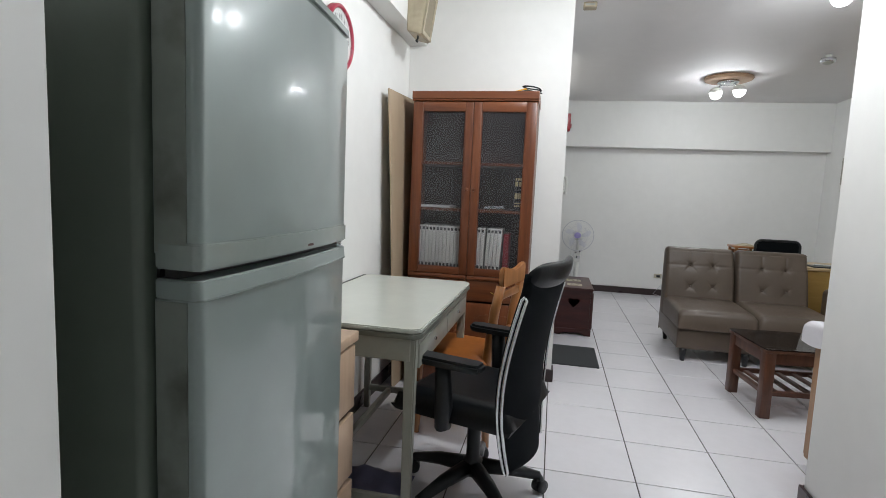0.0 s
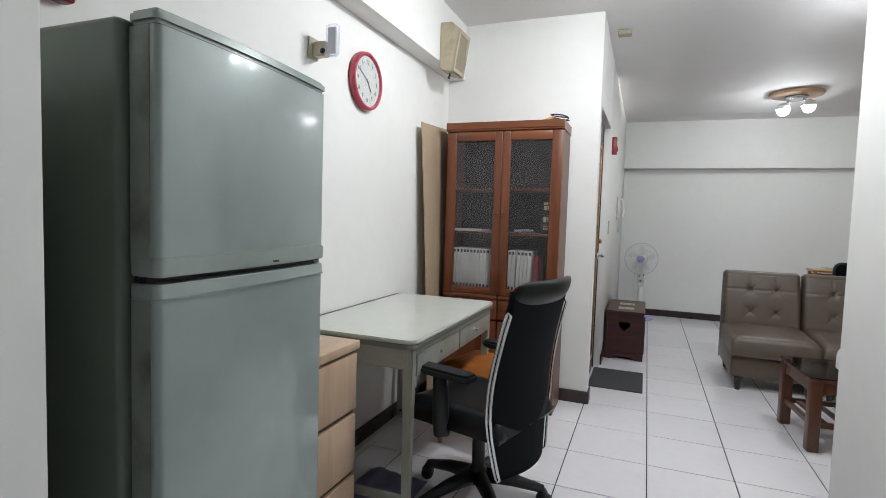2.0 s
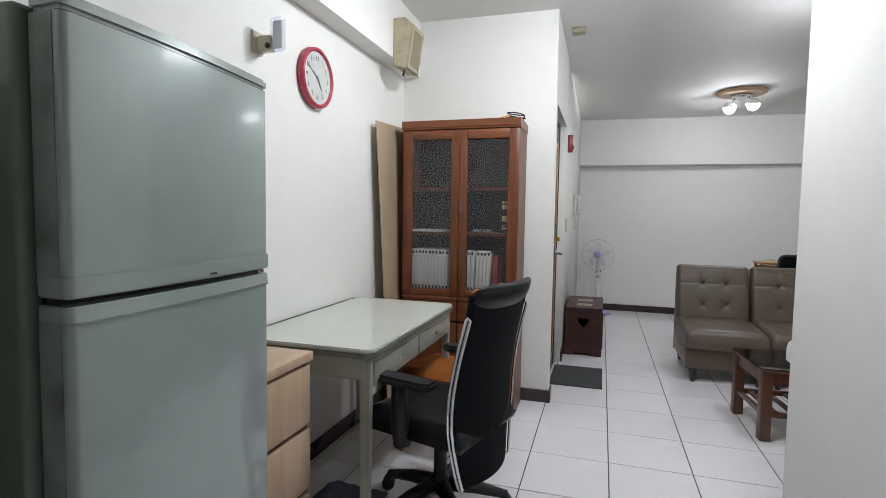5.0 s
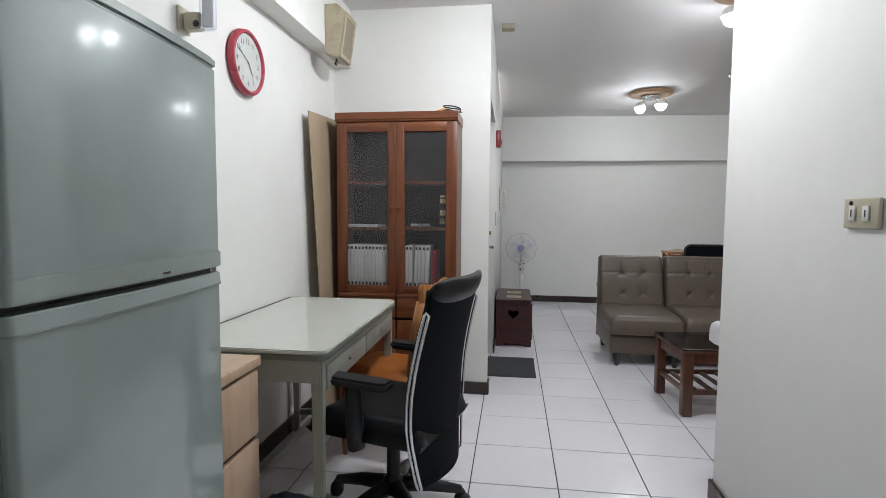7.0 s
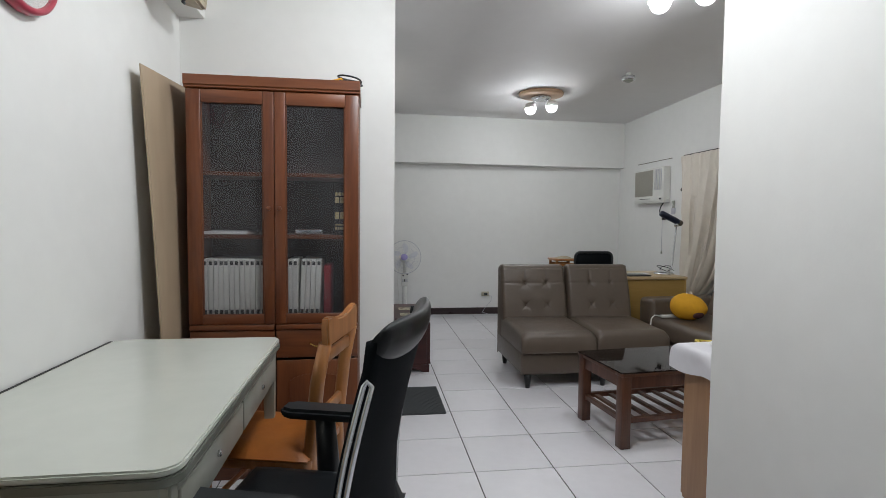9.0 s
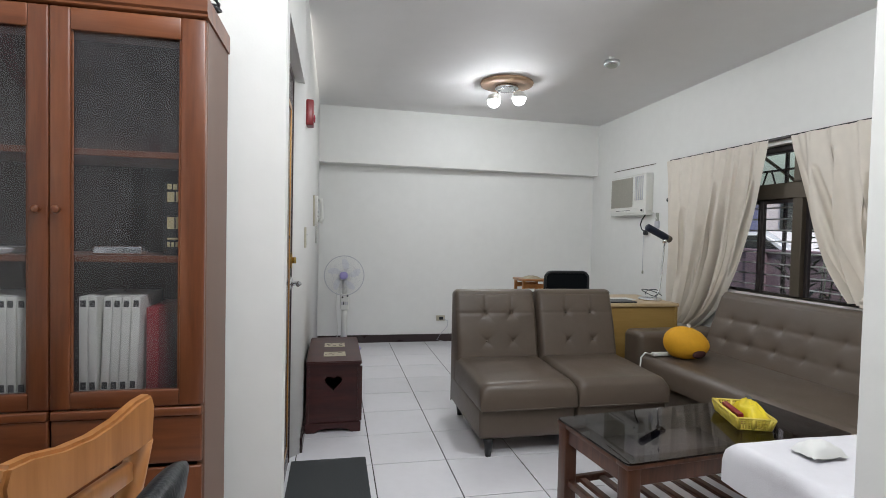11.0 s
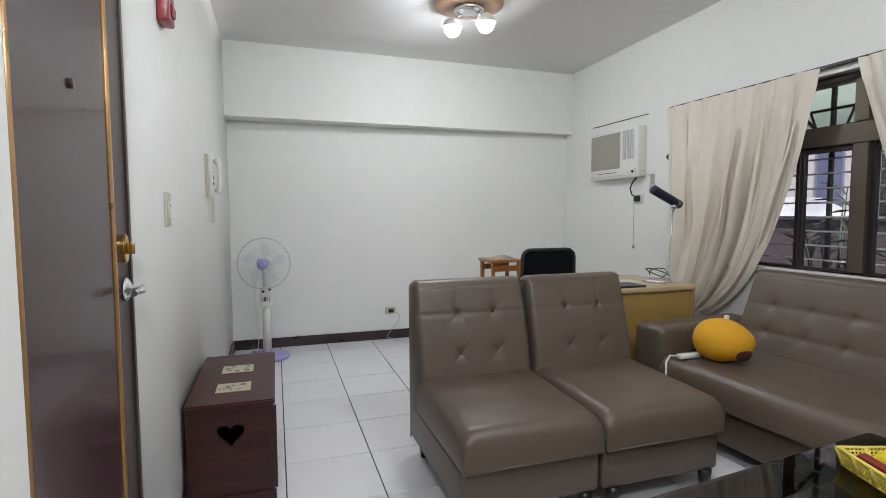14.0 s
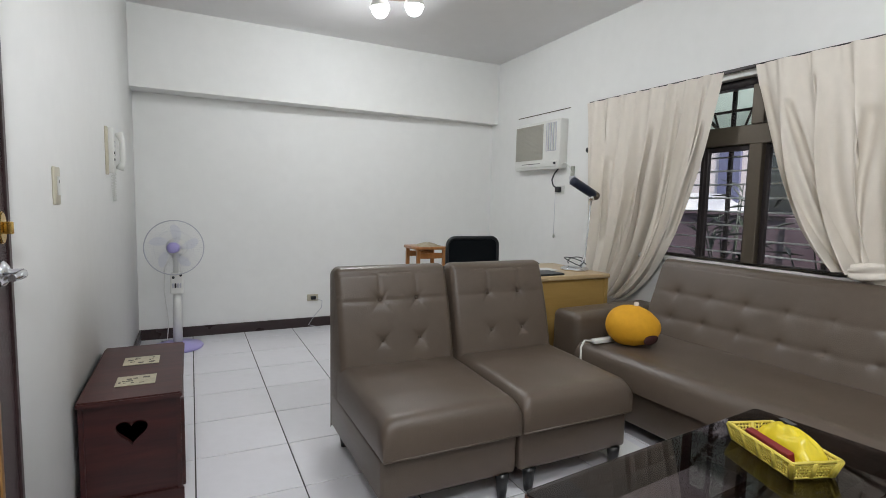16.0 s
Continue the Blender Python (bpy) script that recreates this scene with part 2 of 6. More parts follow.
M_ALUDARK = material("dark_window_metal", (0.035, 0.028, 0.028), 0.45, metal=0.3)
M_SILL = material("white_stone_sill", (0.62, 0.60, 0.58), 0.3, vary=0.06)
M_BAR = material("steel_grille_bar", (0.88, 0.87, 0.87), 0.4)
M_OAK = wood("yellow_oak_laminate", (0.33, 0.20, 0.055), (0.42, 0.27, 0.085), 0.4, "X", 5, coat=0.1)
M_OAKTOP = wood("pale_oak_top", (0.46, 0.33, 0.18), (0.56, 0.42, 0.25), 0.4, "X", 5, coat=0.1)
M_LAMPBLUE = material("dark_blue_metal", (0.018, 0.024, 0.045), 0.3, metal=0.2)
M_PAPER = material("white_paper", (0.70, 0.70, 0.68), 0.7, vary=0.02)
M_YELLOWCUSH = material("mango_plush", (0.72, 0.36, 0.015), 0.8, vary=0.08, scale=9, bump=0.3, bump_scale=220)
M_DARKRED = material("dark_red_plush", (0.045, 0.010, 0.008), 0.8)
M_YELLOWPL = material("lemon_plastic", (0.74, 0.60, 0.10), 0.35, vary=0.05)
M_BAG = material("yellow_foil_bag", (0.78, 0.62, 0.03), 0.25, vary=0.08, scale=14, bump=0.5, bump_scale=30)
M_CLOTHWHITE = material("white_table_cloth", (0.66, 0.65, 0.68), 0.7, vary=0.04, bump=0.15, bump_scale=300)
M_SIDEBOARD = wood("light_brown_sideboard", (0.25, 0.13, 0.06), (0.36, 0.20, 0.10), 0.4, "Z", 6, coat=0.1)
M_LIGHTWOOD = wood("lamp_ring_wood", (0.36, 0.22, 0.13), (0.48, 0.31, 0.19), 0.4, "X", 6)
# mauve darkened to carry the shade on the yard wall's window side
M_OUTWALL = material("mauve_outer_wall", (0.135, 0.092, 0.112), 0.7, vary=0.18, scale=3)
M_OUTPALE = material("pale_outer_wall", (0.74, 0.64, 0.63), 0.8, vary=0.1, scale=2)
M_OUTBLUE = material("blue_outer_panel", (0.16, 0.16, 0.26), 0.7, vary=0.1)
M_ASPHALT = material("asphalt", (0.06, 0.06, 0.06), 0.9, vary=0.2)
M_CARPAINT = material("white_car_paint", (0.68, 0.69, 0.72), 0.2, coat=0.6)
M_CARGLASS = material("dark_car_glass", (0.02, 0.022, 0.026), 0.08)
M_LEAF = material("dark_leaf", (0.030, 0.042, 0.028), 0.5, vary=0.3)
M_AWNING = bpy.data.materials.new("awning_sheet")
M_AWNING.use_nodes = True
_an = M_AWNING.node_tree.nodes
_tl, _df, _mx, _no = _an.new("ShaderNodeBsdfTranslucent"), _an.new("ShaderNodeBsdfDiffuse"), _an.new("ShaderNodeMixShader"), _an.new("ShaderNodeTexNoise")
_tl.inputs["Color"].default_value, _df.inputs["Color"].default_value = (0.86, 0.93, 0.88, 1), (0.70, 0.77, 0.71, 1)
_no.inputs["Scale"].default_value = 2.0
M_AWNING.node_tree.links.new(_no.outputs["Fac"], _mx.inputs[0])
M_AWNING.node_tree.links.new(_df.outputs[0], _mx.inputs[1])
M_AWNING.node_tree.links.new(_tl.outputs[0], _mx.inputs[2])
M_AWNING.node_tree.links.new(_mx.outputs[0], _an["Material Output"].inputs["Surface"])
M_BULB = glow("lit_bulb", BULB_COLOR, 8.0)


# ---- building helpers ----
def mesh_of(name, bm, mat, smooth=False):
    me = bpy.data.meshes.new(name)
    if smooth:
        for f in bm.faces:
            f.smooth = True
    bmesh.ops.recalc_face_normals(bm, faces=bm.faces[:])
    bm.to_mesh(me)
    bm.free()
    for m in (mat if isinstance(mat, (list, tuple)) else [mat]):
        me.materials.append(m)
    return me


def part(name, bm, mat, parent, label="", m=None, smooth=False):
    ob = new(name, mesh_of(name, bm, mat, smooth))
    ob.parent = parent
    if m is not None:
        ob.matrix_basis = m
    if label:
        tagged(ob, label)
    return ob


def thing(name, label, category, group="", m=None):
    ob = new(name)
    ob.empty_display_size = 0.1
    if m is not None:
        ob.matrix_basis = m
    return tagged(ob, label, category, group)


def solid(name, bm, mat, label="", category="", kind="", m=None, smooth=False, group=""):
    ob = new(name, mesh_of(name, bm, mat, smooth))
    if m is not None:
        ob.matrix_basis = m
    return tagged(ob, label, category, group, kind)


def shade_angle(bm, deg=40):
    lim = radians(deg)
    for f in bm.faces:
        f.smooth = True
    for e in bm.edges:
        if len(e.link_faces) == 2 and e.calc_face_angle(0) > lim:
            e.smooth = False
    return bm


def box(x0, y0, z0, x1, y1, z1, bevel=0.0, seg=2, bm=None):
    bm = bm or bmesh.new()
    tmp = bmesh.new()
    bmesh.ops.create_cube(tmp, size=1, matrix=Matrix.Translation(((x0 + x1) / 2, (y0 + y1) / 2, (z0 + z1) / 2)) @ Matrix.Diagonal((abs(x1 - x0), abs(y1 - y0), abs(z1 - z0), 1)))
    if bevel:
        bmesh.ops.bevel(tmp, geom=tmp.edges[:], offset=bevel, segments=seg, profile=0.5, affect="EDGES", clamp_overlap=True)
        if seg > 1:
            shade_angle(tmp, 50)
    join(bm, tmp)
    return bm


def join(bm, other, m=None):
    if m is not None:
        other.transform(m)
    vs = {v: bm.verts.new(v.co) for v in other.verts}
    for f in other.faces:
        try:
            nf = bm.faces.new([vs[v] for v in f.verts])
            nf.smooth, nf.material_index = f.smooth, f.material_index
        except ValueError:
            pass
    other.free()
    return bm


def tube(path, r, seg=10, bm=None, closed=False):
    """A round bar along the points of path; r: a radius or one for each point."""
    bm = bm or bmesh.new()
    pts = [Vector(p) for p in path]
    n = len(pts)
    radii = r if isinstance(r, (list, tuple)) else [r] * n
    rings, side = [], None
    for i, p in enumerate(pts):
        a, b = (pts[i - 1], pts[(i + 1) % n]) if closed else (pts[max(0, i - 1)], pts[min(n - 1, i + 1)])
        d = (b - a).normalized()
        if side is None:
            side = d.orthogonal().normalized()
        side = (side - d * side.dot(d)).normalized()
        up = d.cross(side)
        rings.append([bm.verts.new(p + radii[i] * (math.cos(k * math.tau / seg) * side + math.sin(k * math.tau / seg) * up)) for k in range(seg)])
    for i in range(n if closed else n - 1):
        a, b = rings[i], rings[(i + 1) % n]
        for k in range(seg):
            bm.faces.new((a[k], a[(k + 1) % seg], b[(k + 1) % seg], b[k])).smooth = True
    if not closed:
        bm.faces.new(rings[0][::-1])
        bm.faces.new(rings[-1])
    return bm


def lathe(profile, seg=32, bm=None, m=None):
    """A body turned round z from rows of (radius, height)."""
    out = bmesh.new()
    rings = []
    for r, z in profile:
        rings.append([out.verts.new((max(r, 1e-4) * math.cos(k * math.tau / seg), max(r, 1e-4) * math.sin(k * math.tau / seg), z)) for k in range(seg)])
    for a, b in zip(rings, rings[1:]):
        for k in range(seg):
            out.faces.new((a[k], a[(k + 1) % seg], b[(k + 1) % seg], b[k]))
    out.faces.new(rings[0][::-1])
    out.faces.new(rings[-1])
    shade_angle(out, 35)
    if m is not None:
        out.transform(m)
    if bm is None:
        return out
    return join(bm, out)


def prism(outline, depth, axis="Z", bevel=0.0, bm=None):
    """A slab cut from an outline of (u, v): Z: u, v = x, y; Y: x, z; X: y, z; its depth runs along the axis from 0."""
    out = bmesh.new()
    put = {"Z": lambda u, v, w: (u, v, w), "Y": lambda u, v, w: (u, w, v), "X": lambda u, v, w: (w, u, v)}[axis]
    lo = [out.verts.new(put(u, v, 0)) for u, v in outline]
    hi = [out.verts.new(put(u, v, depth)) for u, v in outline]
    n = len(outline)
    out.faces.new(lo[::-1])
    out.faces.new(hi)
    for k in range(n):
        out.faces.new((lo[k], lo[(k + 1) % n], hi[(k + 1) % n], hi[k]))
    bmesh.ops.recalc_face_normals(out, faces=out.faces[:])
    if bevel:
        bmesh.ops.bevel(out, geom=[e for e in out.edges if e.calc_face_angle(0) > 0.6], offset=bevel, segments=2, affect="EDGES", clamp_overlap=True)
    shade_angle(out, 40)
    return out if bm is None else join(bm, out)


def round_rect(x0, y0, x1, y1, r, seg=6):
    pts = []
    for cx, cy, a in ((x1 - r, y1 - r, 0), (x0 + r, y1 - r, 90), (x0 + r, y0 + r, 180), (x1 - r, y0 + r, 270)):
        pts += [(cx + r * math.cos(radians(a + 90 * k / seg)), cy + r * math.sin(radians(a + 90 * k / seg))) for k in range(seg + 1)]
    return pts


def sheet(nu, nv, f, bm=None, thick=0.0):
    """A grid of nu by nv cells through the points f(u, v), u and v from 0 to 1."""
    bm = bm or bmesh.new()
    g = [[bm.verts.new(f(i / nu, j / nv)) for j in range(nv + 1)] for i in range(nu + 1)]
    for i in range(nu):
        for j in range(nv):
            bm.faces.new((g[i][j], g[i + 1][j], g[i + 1][j + 1], g[i][j + 1])).smooth = True
    if thick:
        bm.normal_update()
        bmesh.ops.solidify(bm, geom=bm.faces[:], thickness=thick)
    return bm


def text_mesh(body, size, mat, parent, m, name="lettering", depth=0.0006):
    cu = bpy.data.curves.new(name, "FONT")
    cu.body, cu.size, cu.align_x, cu.align_y, cu.extrude = body, size, "CENTER", "CENTER", depth
    tmp = bpy.data.objects.new(name, cu)
    scene.collection.objects.link(tmp)
    me = bpy.data.meshes.new_from_object(tmp.evaluated_get(bpy.context.evaluated_depsgraph_get()))
    bpy.data.objects.remove(tmp)
    bpy.data.curves.remove(cu)
    me.materials.clear()
    me.materials.append(mat)
    ob = new(name, me)
    ob.parent = parent
    ob.matrix_basis = m
    return ob


# ---- structure ----
LX, DX, RX, NX = 0.225, -0.845, 3.43, 1.266     # living room's door wall, dining wall, window wall, near side wall
FY, PY, NY = 7.545, 3.66, 2.497                # far wall, bookcase wall, end of the near side wall
H = 2.66


def ceil_z(y):
    return 2.60 - 0.0175 * (min(max(y, 3.4), 7.6) - 3.4)


floor = solid("floor", box(-1.0, -1.6, -0.12, 3.6, 7.7, -0.004), M_GROUT, "dark grout bed under the white floor tiles", "floor", "structure")
solid("ceiling", sheet(1, 12, lambda u, v: (-1.0 + 4.6 * u, -1.6 + 9.3 * v, ceil_z(-1.6 + 9.3 * v)), thick=-0.12), M_CEIL, "off-white painted ceiling", "ceiling", "structure")
solid("wall_dining", box(DX - 0.15, -1.6, 0, DX, PY + 0.15, H), M_WALL, "cream painted dining wall", "wall", "structure")
solid("wall_bookcase", box(DX, PY, 0, LX, PY + 0.10, H), M_WALL, "cream painted wall behind the bookcase", "wall", "structure")
bm = box(LX - 0.2, PY + 0.10, 2.012, LX, 4.70, H)
prism([(LX - 0.2, 4.61), (0.15, 4.61), (LX, 4.70), (LX, FY + 0.15), (LX - 0.2, FY + 0.15)], H, "Z", bm=bm)
solid("wall_door", bm, M_WALL, "white painted wall with the entrance doorway", "wall", "structure")
solid("wall_far", box(LX, FY, 0, RX, FY + 0.15, H), M_WALL, "white painted far wall", "wall", "structure")
solid("wall_near_side", box(NX, -1.6, 0, NX + 0.13, NY, H, 0.006, 2), M_WALL, "white painted side wall ending in a free corner", "wall", "structure")
solid("wall_back_living", box(NX + 0.13, NY - 0.13, 0, RX, NY - 0.003, H), M_WALL, "white painted back wall of the living room", "wall", "structure")
solid("wall_corner", box(DX, -1.6, 0, -0.33, 0.614, H, 0.006, 2), M_WALL, "cream painted wall end beside the fridge", "wall", "structure")
solid("wall_behind", box(-0.33, -1.6, 0, NX, -1.45, H), M_WALL, "plain wall closing the passage", "wall", "structure")
# window wall with its opening
WY0, WY1, WZ0, WZ1 = 3.15, 5.72, 0.84, 1.90
bm = box(RX, NY - 0.13, 0, RX + 0.16, WY0, H)
box(RX, WY1, 0, RX + 0.16, FY + 0.15, H, bm=bm)
box(RX, WY0, 0, RX + 0.16, WY1, WZ0, bm=bm)
box(RX, WY0, WZ1, RX + 0.16, WY1, H, bm=bm)
solid("wall_window", bm, M_WALL, "white painted wall with the wide window", "wall", "structure")
# beams
solid("beam_dining", box(DX, -1.45, 2.215, -0.725, PY, H), M_WALL, "cream painted beam along the dining wall", "beam", "structure")
bm = prism([(LX, 7.335), (RX, 7.44), (RX, FY), (LX, FY)], H - 1.945, "Z")
bm.transform(Matrix.Translation((0, 0, 1.945)))
solid("beam_far", bm, M_WALL, "white painted beam on the far wall", "beam", "structure")
# baseboards
BB = 0.085
for name, b in (("baseboard_far", (LX, FY - 0.014, 0, RX, FY, BB)), ("baseboard_door_wall", (LX, 4.70, 0, LX + 0.014, FY - 0.014, BB)),
                ("baseboard_pillar", (DX, PY - 0.014, 0, LX + 0.014, PY, BB)), ("baseboard_pillar_end", (LX, PY, 0, LX + 0.014, PY + 0.10, BB)),
                ("baseboard_dining", (DX, 0.614, 0, DX + 0.014, PY - 0.014, BB)), ("baseboard_near_side", (NX - 0.014, -1.45, 0, NX, NY + 0.014, BB)),
                ("baseboard_near_end", (NX, NY, 0, NX + 0.13, NY + 0.014, BB)), ("baseboard_window", (RX - 0.014, NY, 0, RX, FY - 0.014, BB))):
    solid(name, box(*b, 0.003, 1), M_BASE, "dark brown glossy tile baseboard", "baseboard", "structure")


# ---- things ----
def fridge():
    f = thing("refrigerator", "grey-green two-door refrigerator with worn grimy edges", "refrigerator", m=pose(-0.29, 0.745, 0))
    # local: x towards the room is +x, y along the front 0 to W
    W, R = 0.584, 0.013

    def face(y):
        """The bowed front of the doors, turned a little towards the far end."""
        return 0.011 - 0.047 * (y - 0.285) - 0.1555 * (y - 0.285) ** 2

    def outline(y0, back, out=0.0):
        """Plan of a door: bowed front with rounded vertical edges."""
        pts = []
        for k in range(7):
            a = radians(180 - 90 * k / 6)
            pts.append((face(y0 + R) - R + out + R * math.sin(a), y0 + R + (R + out) * math.cos(a)))
        pts += [(face(y0 + R + (W - y0 - 2 * R) * k / 30) + out, y0 + R + (W - y0 - 2 * R) * k / 30) for k in range(1, 30)]
        for k in range(7):
            a = radians(90 - 90 * k / 6)
            pts.append((face(W - R) - R + out + R * math.sin(a), W - R + (R + out) * math.cos(a)))
        return pts + [(back, W), (back, y0)]

    def slab(y0, z0, z1, back=-0.057, out=0.0, bevel=0.0):
        b = prism(outline(y0, back, out), z1 - z0, "Z", bevel)
        b.transform(Matrix.Translation((0, 0, z0)))
        return b
    part("body", box(-0.545, 0.004, 0.03, -0.062, W - 0.004, 1.580, 0.012, 3), M_FRIDGE_SIDE, f, "green-grey cabinet, darker in tone than the doors")
    part("door_gasket", box(-0.062, 0.036, 0.07, -0.057, W - 0.015, 1.53), M_RUBBER, f, "dark rubber door seal")
    y0 = 0.026
    for name, z0, z1, lab in (("freezer_door", 1.1300, 1.5640, "silver-green freezer door"), ("lower_door", 0.075, 1.0665, "silver-green lower door")):
        d = part(name, slab(y0, z0, z1), M_FRIDGE, f, lab)
        part("worn_edge", box(-0.055, y0 - 0.0015, z0 + 0.002, -0.006, y0 + 0.003, z1 - 0.002), M_FRIDGE_EDGE, d, "grimy worn door edge, base tone darkened for its shaded side")
    # grip lip below the freezer door, dark gap, sloping grip lip of the lower door
    part("handle_strip", slab(y0 - 0.001, 1.1085, 1.1462, out=0.004, bevel=0.003), M_FRIDGE_BAND, f, "grey-green grip strip below the freezer door")
    b = slab(y0 - 0.001, 1.0672, 1.0955, out=0.0035, bevel=0.0025)
    for v in b.verts:
        if v.co.x > -0.03:
            v.co.x -= 0.003 * max(0.0, (v.co.z - 1.074) / 0.0215)
    part("handle_strip", b, M_FRIDGE, f, "grey-green grip strip above the lower door")
    # added bead in paler enamel imitates the scoop's bright highlight line
    b = slab(y0 + 0.002, 1.0660, 1.0695, out=0.0048, bevel=0.0015)
    part("grip_bead", b, M_FRIDGE_BAND, f, "pale bead standing in for the highlight under the grip strip")
    part("grip_recess", box(-0.044, y0 + 0.004, 1.0957, -0.022, W - 0.03, 1.1083), M_RUBBER, f, "dark gap between the doors")
    part("gap_hinge", box(-0.03, W - 0.035, 1.0957, -0.018, W - 0.012, 1.1083, 0.003, 1), M_CHROME, f, "metal hinge in the gap")
    part("cap_joint", slab(y0 + 0.004, 1.5640, 1.5668, out=-0.004), M_RUBBER, f, "dark joint under the top cap")
    part("top_cap", slab(y0 - 0.001, 1.5668, 1.5930, -0.06, 0.002, 0.007), M_FRIDGE_BAND, f, "rounded grey-green top cap")
    part("nameplate", box(0.0, 0.335, 1.1160, 0.0012, 0.363, 1.1205, 0.0005, 1), M_DARKRED, f, "small worn dark red nameplate", m=Matrix.Translation((face(0.35) + 0.0035, 0, 0)))
    for y in (0.05, W - 0.05):
        for x in (-0.5, -0.1):
            part("foot", lathe([(0.018, 0), (0.018, 0.032)], 12), M_RUBBER, f, m=Matrix.Translation((x, y, 0)))
    part("kick_plate", box(-0.055, 0.012, 0.012, -0.04, W - 0.012, 0.07), M_RUBBER, f)
    return f


fridge()


def drawer_unit():
    d = thing("drawer_unit", "pale beech three-drawer pedestal between fridge and desk", "drawer unit", m=pose(-0.43, 1.345, 0))
    part("body", box(-0.395, 0.006, 0.02, -0.022, 0.404, 0.735, 0.003, 1), M_BEECH, d)
    part("plinth", box(-0.38, 0.02, 0, -0.05, 0.39, 0.02), M_RECSHADE, d)
    part("top", box(-0.40, 0, 0.735, 0.004, 0.41, 0.768, 0.004, 2), M_BEECH, d, "overhanging beech top")
    for z0, z1 in ((0.03, 0.255), (0.275, 0.49), (0.51, 0.722)):
        w = part("drawer", box(-0.022, 0.008, z0, -0.004, 0.402, z1, 0.003, 2), M_BEECH, d)
        part("grip_slot", box(-0.0225, 0.006, z1 + 0.001, -0.018, 0.404, z1 + 0.019), M_RECSHADE, w, "finger groove, its shade given by a dark strip")
    return d


drawer_unit()


def desk():
    d = thing("desk", "cream-topped grey steel office desk against the wall", "desk", m=pose(-0.836, 1.842, 0))
    L, Wd = 1.085, 0.596
    part("tabletop", prism(round_rect(0, 0, Wd, L, 0.045, 8), 0.016, "Z", 0.004), M_DESKTOP, d, "cream enamel top", m=Matrix.Translation((0, 0, 0.747)))
    part("edge_trim", prism(round_rect(-0.001, -0.002, Wd + 0.002, L + 0.002, 0.046, 8), 0.020, "Z", 0.003), M_EDGE, d, "dark metal edge strip", m=Matrix.Translation((0, 0, 0.7265)))
    # black strip imitates the shadowed gap between desk and wall
    part("rear_strip", box(-0.006, 0.02, 0.740, 0.004, L - 0.03, 0.7645, 0.001, 1), M_RUBBER, d, "dark strip standing in for the shaded gap behind the desk")
    part("apron", box(0.02, 0.02, 0.62, 0.035, L - 0.02, 0.7265), M_STEEL, d)
    part("apron", box(0.035, 0.012, 0.645, Wd - 0.035, 0.024, 0.7265, 0.003, 1), M_STEEL, d)
    part("apron", box(0.035, L - 0.024, 0.645, Wd - 0.035, L - 0.012, 0.7265, 0.003, 1), M_STEEL, d)
    part("front_rail", box(Wd - 0.03, 0.05, 0.700, Wd - 0.016, L - 0.05, 0.7265), M_STEEL, d)
    for y0, y1 in ((0.055, 0.535), (0.547, L - 0.055)):
        w = part("drawer", box(Wd - 0.032, y0, 0.612, Wd - 0.012, y1, 0.699, 0.003, 2), M_STEEL, d)
        part("lock", lathe([(0.008, 0), (0.008, 0.006), (0.004, 0.008)], 14), M_CHROME, w, "small round drawer lock", m=Matrix.Translation((Wd - 0.012, (y0 + y1) / 2, 0.66)) @ pose(0, 0, 0, 0, 90, 0))
    for x in (0.035, Wd - 0.038):
        for y in (0.035, L - 0.035):
            b = prism([(-0.021, -0.021), (0.021, -0.021), (0.021, 0.021), (-0.021, 0.021)], 0.7265, "Z", 0.005)
            for v in b.verts:
                s = 0.72 + 0.28 * v.co.z / 0.7265
                v.co.x, v.co.y = v.co.x * s, v.co.y * s
            part("leg", b, M_STEEL, d, m=Matrix.Translation((x, y, 0)))
    for y in (0.035, L - 0.035):
        part("stretcher", box(0.05, y - 0.01, 0.10, Wd - 0.055, y + 0.01, 0.135, 0.004, 1), M_STEEL, d)
    part("stretcher", box(0.15, 0.045, 0.10, 0.18, L - 0.045, 0.13, 0.004, 1), M_STEEL, d)
    return d


desk()


